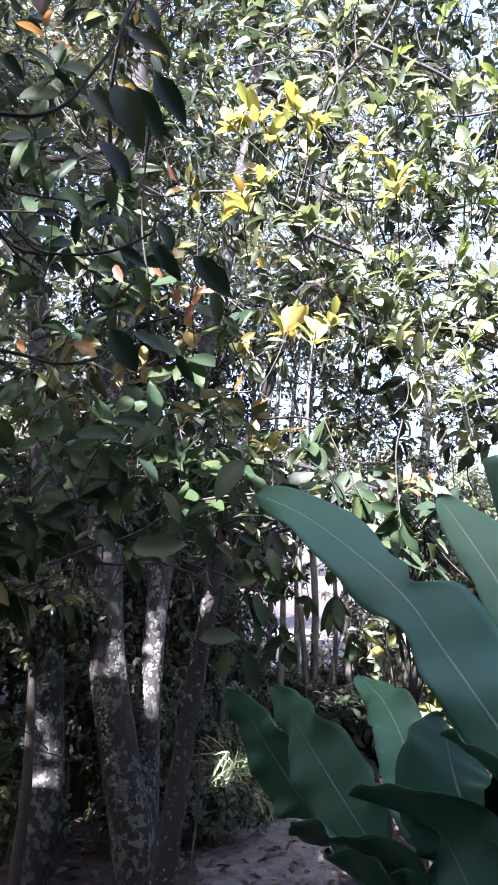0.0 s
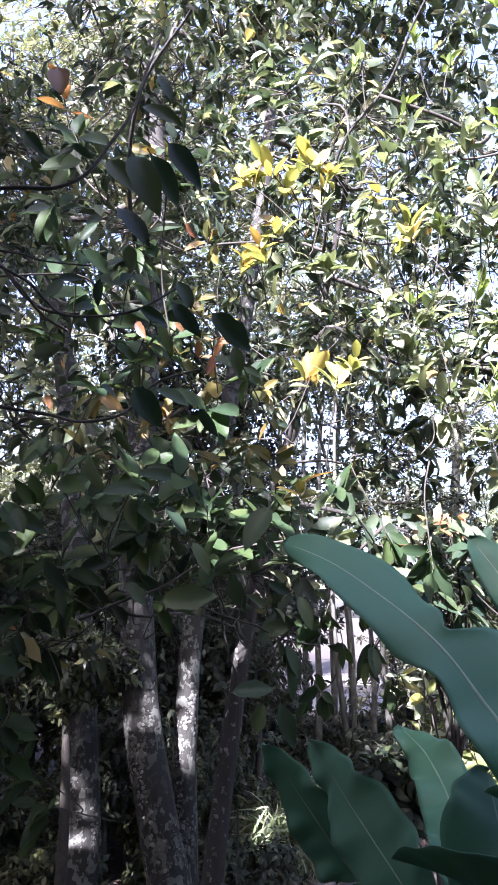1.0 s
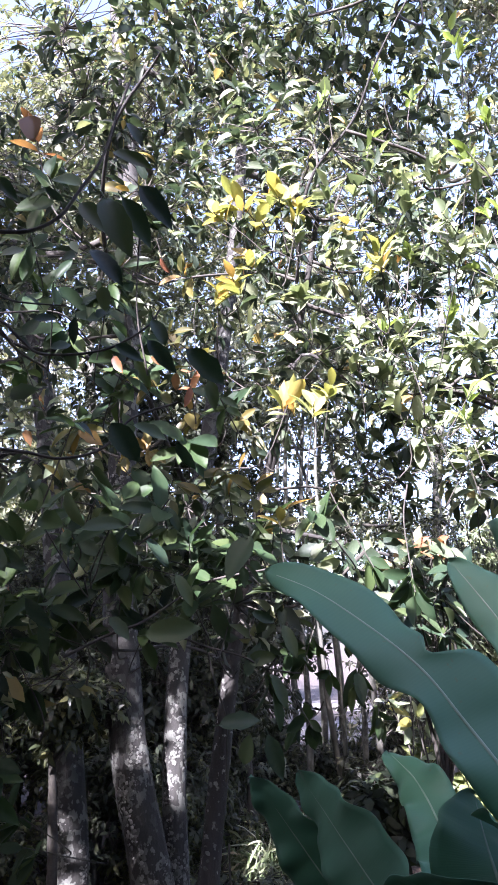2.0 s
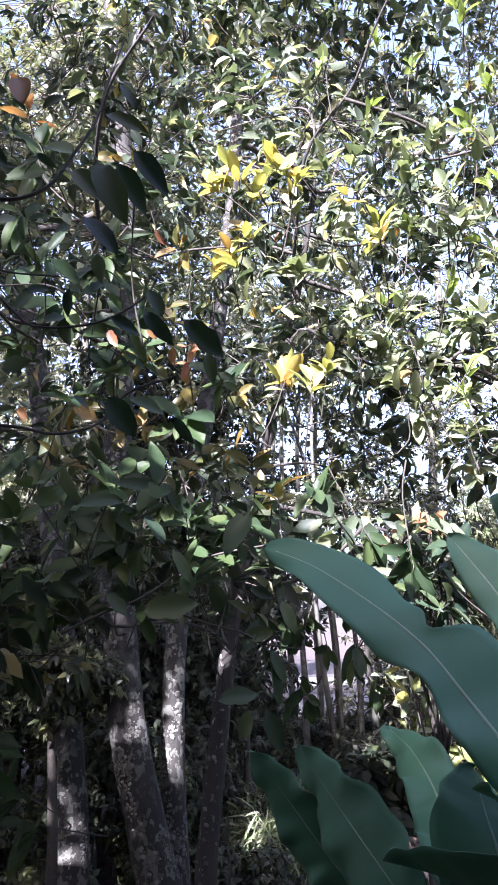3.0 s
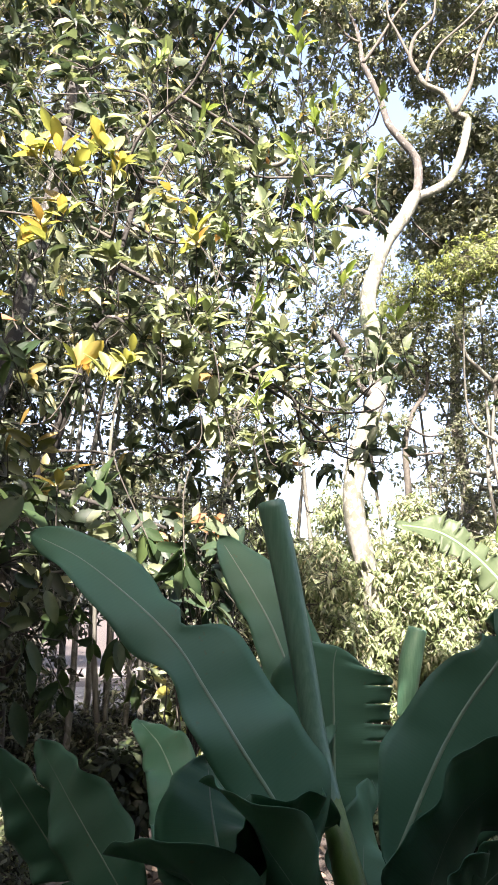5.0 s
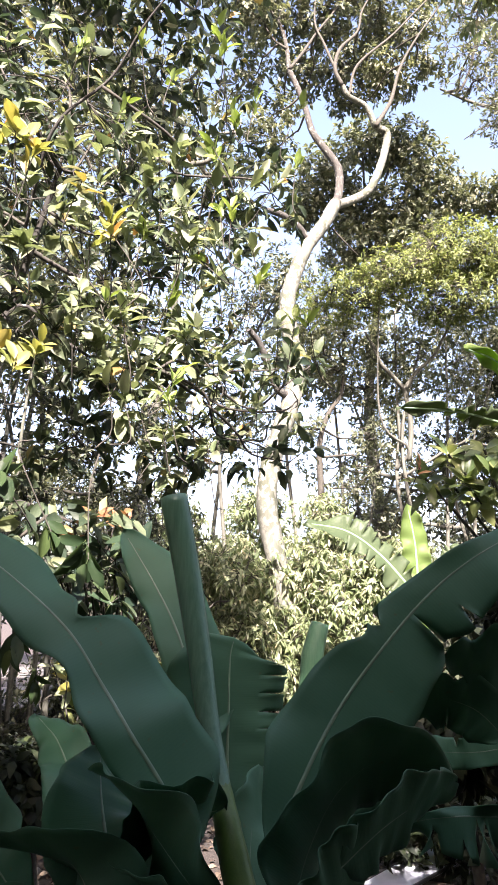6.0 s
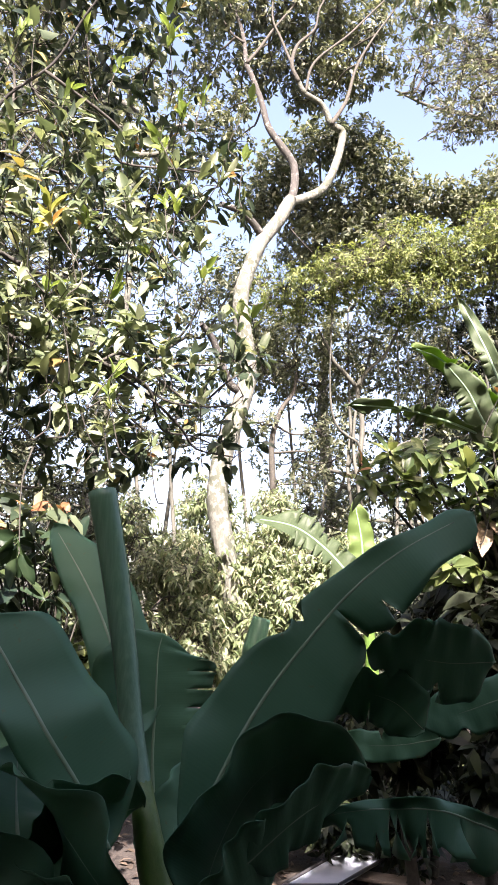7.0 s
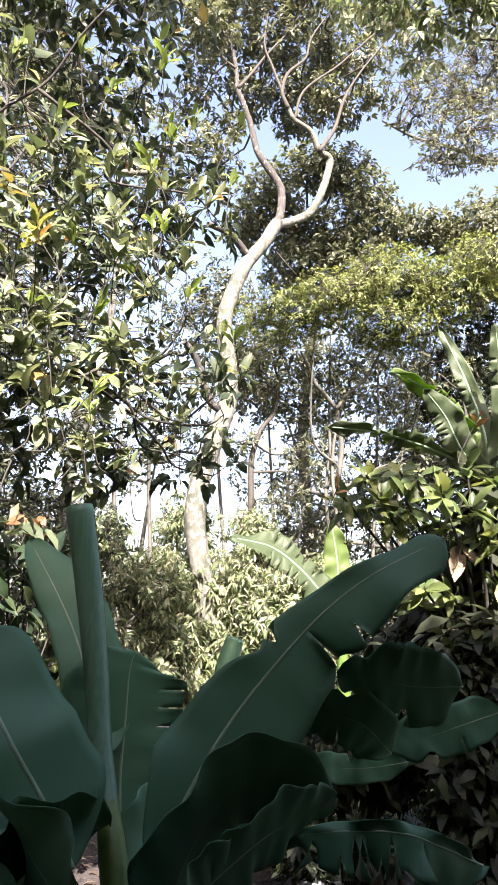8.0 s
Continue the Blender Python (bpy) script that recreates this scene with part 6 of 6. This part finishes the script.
# shrub with russet new leaves behind the banana blades
rng = np.random.default_rng(23)
russet_tips = np.array([(0.51, 3.50, 2.79), (0.60, 3.40, 2.86), (0.76, 3.50, 2.88), (0.63, 3.40, 2.70), (0.52, 3.50, 2.65), (0.73, 3.50, 2.64), (0.59, 3.40, 2.53), (0.78, 3.50, 2.46), (0.53, 3.50, 2.45), (0.39, 3.60, 2.83), (0.85, 3.60, 2.78), (0.44, 3.60, 2.61), (0.69, 3.60, 2.36), (0.53, 3.50, 2.27)])
russet = thing("shrub", "broad-leaved shrub with russet new tips behind banana leaves", "shrub", (0.73, 3.90, 0.0))
root = np.array(russet.location)
wood = [tube(spline([root + [0, 0, -0.1], root + [0.05, 0, 0.9], root + [0, 0, 1.6]], 5), [0.03, 0.024, 0.018], 6)]
for q in russet_tips:
    wood.append(tube(spline([root + [0, 0, 1.6], (root + [0, 0, 1.6] + q) / 2 + [0.04, 0, 0.05], q], 5), [0.011, 0.005], 5))
child("branchwork", mesh_of("branchwork", *join(wood), M_TWIG), russet)
sprigs(russet, [tuple(q) for q in russet_tips[3:]], 7, 0.18, SHADED_LEAVES + GREEN_LEAVES[:1], axis=(0, -0.4, 0.7), tilt=(25, 100), droop=0.4)
sprigs(russet, [tuple(q) for q in russet_tips[:3]], 5, 0.11, RUST_LEAVES, axis=(0, -0.3, 0.9), tilt=(30, 80), droop=0.0)

# things lying about on the soil
def slab(name, label, category, corners, thick, mat, bevel=0.006):
    """A flat board or sheet with real thickness, from the corners of its upper face."""
    c = [Vector(q) for q in corners]
    n = (c[1] - c[0]).cross(c[2] - c[0]).normalized()
    if n.z < 0:
        n = -n
    bm = bmesh.new()
    top = [bm.verts.new(q) for q in c]
    low = [bm.verts.new(q - n * thick) for q in c]
    bm.faces.new(top)
    bm.faces.new(low[::-1])
    for k in range(len(c)):
        m = (k + 1) % len(c)
        bm.faces.new((top[k], low[k], low[m], top[m]))
    bmesh.ops.recalc_face_normals(bm, faces=bm.faces)
    bmesh.ops.bevel(bm, geom=bm.edges[:], offset=bevel, segments=1, affect="EDGES")
    me = bpy.data.meshes.new(name)
    bm.to_mesh(me)
    bm.free()
    me.materials.append(mat)
    return me



sheet_thing = thing("metal_sheet", "pale blue-white metal sheet with dark rim on soil", "metal sheet", (3.70, 5.63, 0.10))
child("panel", slab("panel", "", "", [(3.12, 5.58, 0.12), (4.41, 6.24, 0.16), (4.75, 5.91, 0.16), (3.55, 5.39, 0.12)], 0.02, M_SHEET), sheet_thing)
rim = [(3.10, 5.56, 0.13), (4.39, 6.21, 0.17), (4.72, 5.89, 0.17), (3.53, 5.37, 0.13)]
for k in range(4):
    child("rim", mesh_of("rim", *tube(np.array([rim[k], (np.array(rim[k]) + rim[(k + 1) % 4]) / 2, rim[(k + 1) % 4]]), [0.014, 0.014], 6), M_RIM), sheet_thing, "black rubber rim")
tagged(new("plank", slab("plank", "", "", [(3.86, 5.66, 0.06), (4.02, 5.76, 0.06), (4.45, 5.31, 0.06), (4.27, 5.20, 0.06)], 0.03, M_PLANK)), "pale weathered plank lying on leaf litter", "plank")
tagged(new("board", slab("board", "", "", [(4.31, 5.79, 0.56), (4.71, 5.78, 0.65), (4.71, 5.59, 0.49), (4.26, 5.64, 0.39)], 0.015, M_CARD)), "brown fibre board leaning on the soil bank", "board")
for (a, b, r, tone) in (((6.26, 8.02, 0.00), (4.88, 6.23, 0.91), 0.028, M_PLANK), ((6.34, 7.98, 0.00), (4.92, 6.20, 0.91), 0.022, M_PLANK), ((5.94, 7.85, 0.00), (4.89, 6.47, 0.92), 0.045, M_FARBARK), ((5.89, 8.18, 0.00), (4.77, 6.56, 0.92), 0.05, M_DARKBARK)):
    tagged(new("stake", mesh_of("stake", *tube(spline([a, ((a[0] + b[0]) / 2, (a[1] + b[1]) / 2 + 0.02, (a[2] + b[2]) / 2), b], 4), [r, r * 0.9], 8, 0.03), tone)), "weathered upright wooden stake in soil", "stake", "stakes")


def stone(at, r, seed):
    bm = bmesh.new()
    bmesh.ops.create_icosphere(bm, subdivisions=2, radius=1)
    for v in bm.verts:
        n = noise.noise(v.co * 1.3 + Vector((seed, 0, 0)))
        v.co = Vector((v.co.x * r, v.co.y * r * 0.8, v.co.z * r * 0.6)) * (1 + 0.35 * n)
    me = bpy.data.meshes.new("stone")
    bm.to_mesh(me)
    bm.free()
    me.materials.append(M_STONE)
    ob = new("stone", me)
    ob.location = at
    return tagged(ob, "rough grey-brown stone half sunk in soil", "stone", "stones")


for k, (at, r) in enumerate((((5.13, 7.92, 0.00), 0.16), ((4.51, 7.43, 0.00), 0.13), ((6.73, 7.81, 0.00), 0.17), ((5.12, 7.41, 0.00), 0.1), ((5.91, 6.38, 0.00), 0.12), ((-0.53, 7.41, 0.00), 0.09), ((-0.71, 6.93, 0.00), 0.07), ((0.63, 7.08, 0.00), 0.1))):
    stone((at[0], at[1], at[2] + r * 0.25), r, 3.1 * k)
pole_low = (3.81, 10.50, 1.99)
tagged(new("pole", mesh_of("pole", *tube(np.array([(pole_low[0], 10.5, -0.1), (pole_low[0], 10.5, 2.5), (3.64, 10.50, 4.21), (3.56, 10.50, 5.35)]), [0.036, 0.032], 8, 0.02), M_FARBARK)), "thin grey pole standing behind the bushes", "pole")

# thin vines in the undergrowth
for pts, r in (([(-0.55, 4.17, 2.47), (-0.50, 4.17, 2.22), (-0.44, 4.22, 1.99), (-0.45, 4.22, 1.66)], 0.006), ([(-0.45, 4.26, 1.34), (-0.44, 4.17, 1.01), (-0.47, 4.05, 0.71), (-0.53, 3.93, 0.46)], 0.007),
               ([(-1.39, 2.53, 3.97), (-1.28, 2.66, 3.85), (-1.23, 2.84, 3.78), (-1.16, 2.99, 3.76)], 0.008), ([(-1.45, 2.67, 3.89), (-1.24, 2.75, 3.94), (-1.06, 2.91, 4.00), (-0.96, 3.10, 3.92)], 0.005)):
    tagged(new("vine", mesh_of("vine", *tube(spline(pts, 8), [r, r * 0.8], 6, 0.05), M_TWIG)), "thin brown vine hanging among leaves", "vine", "vines")
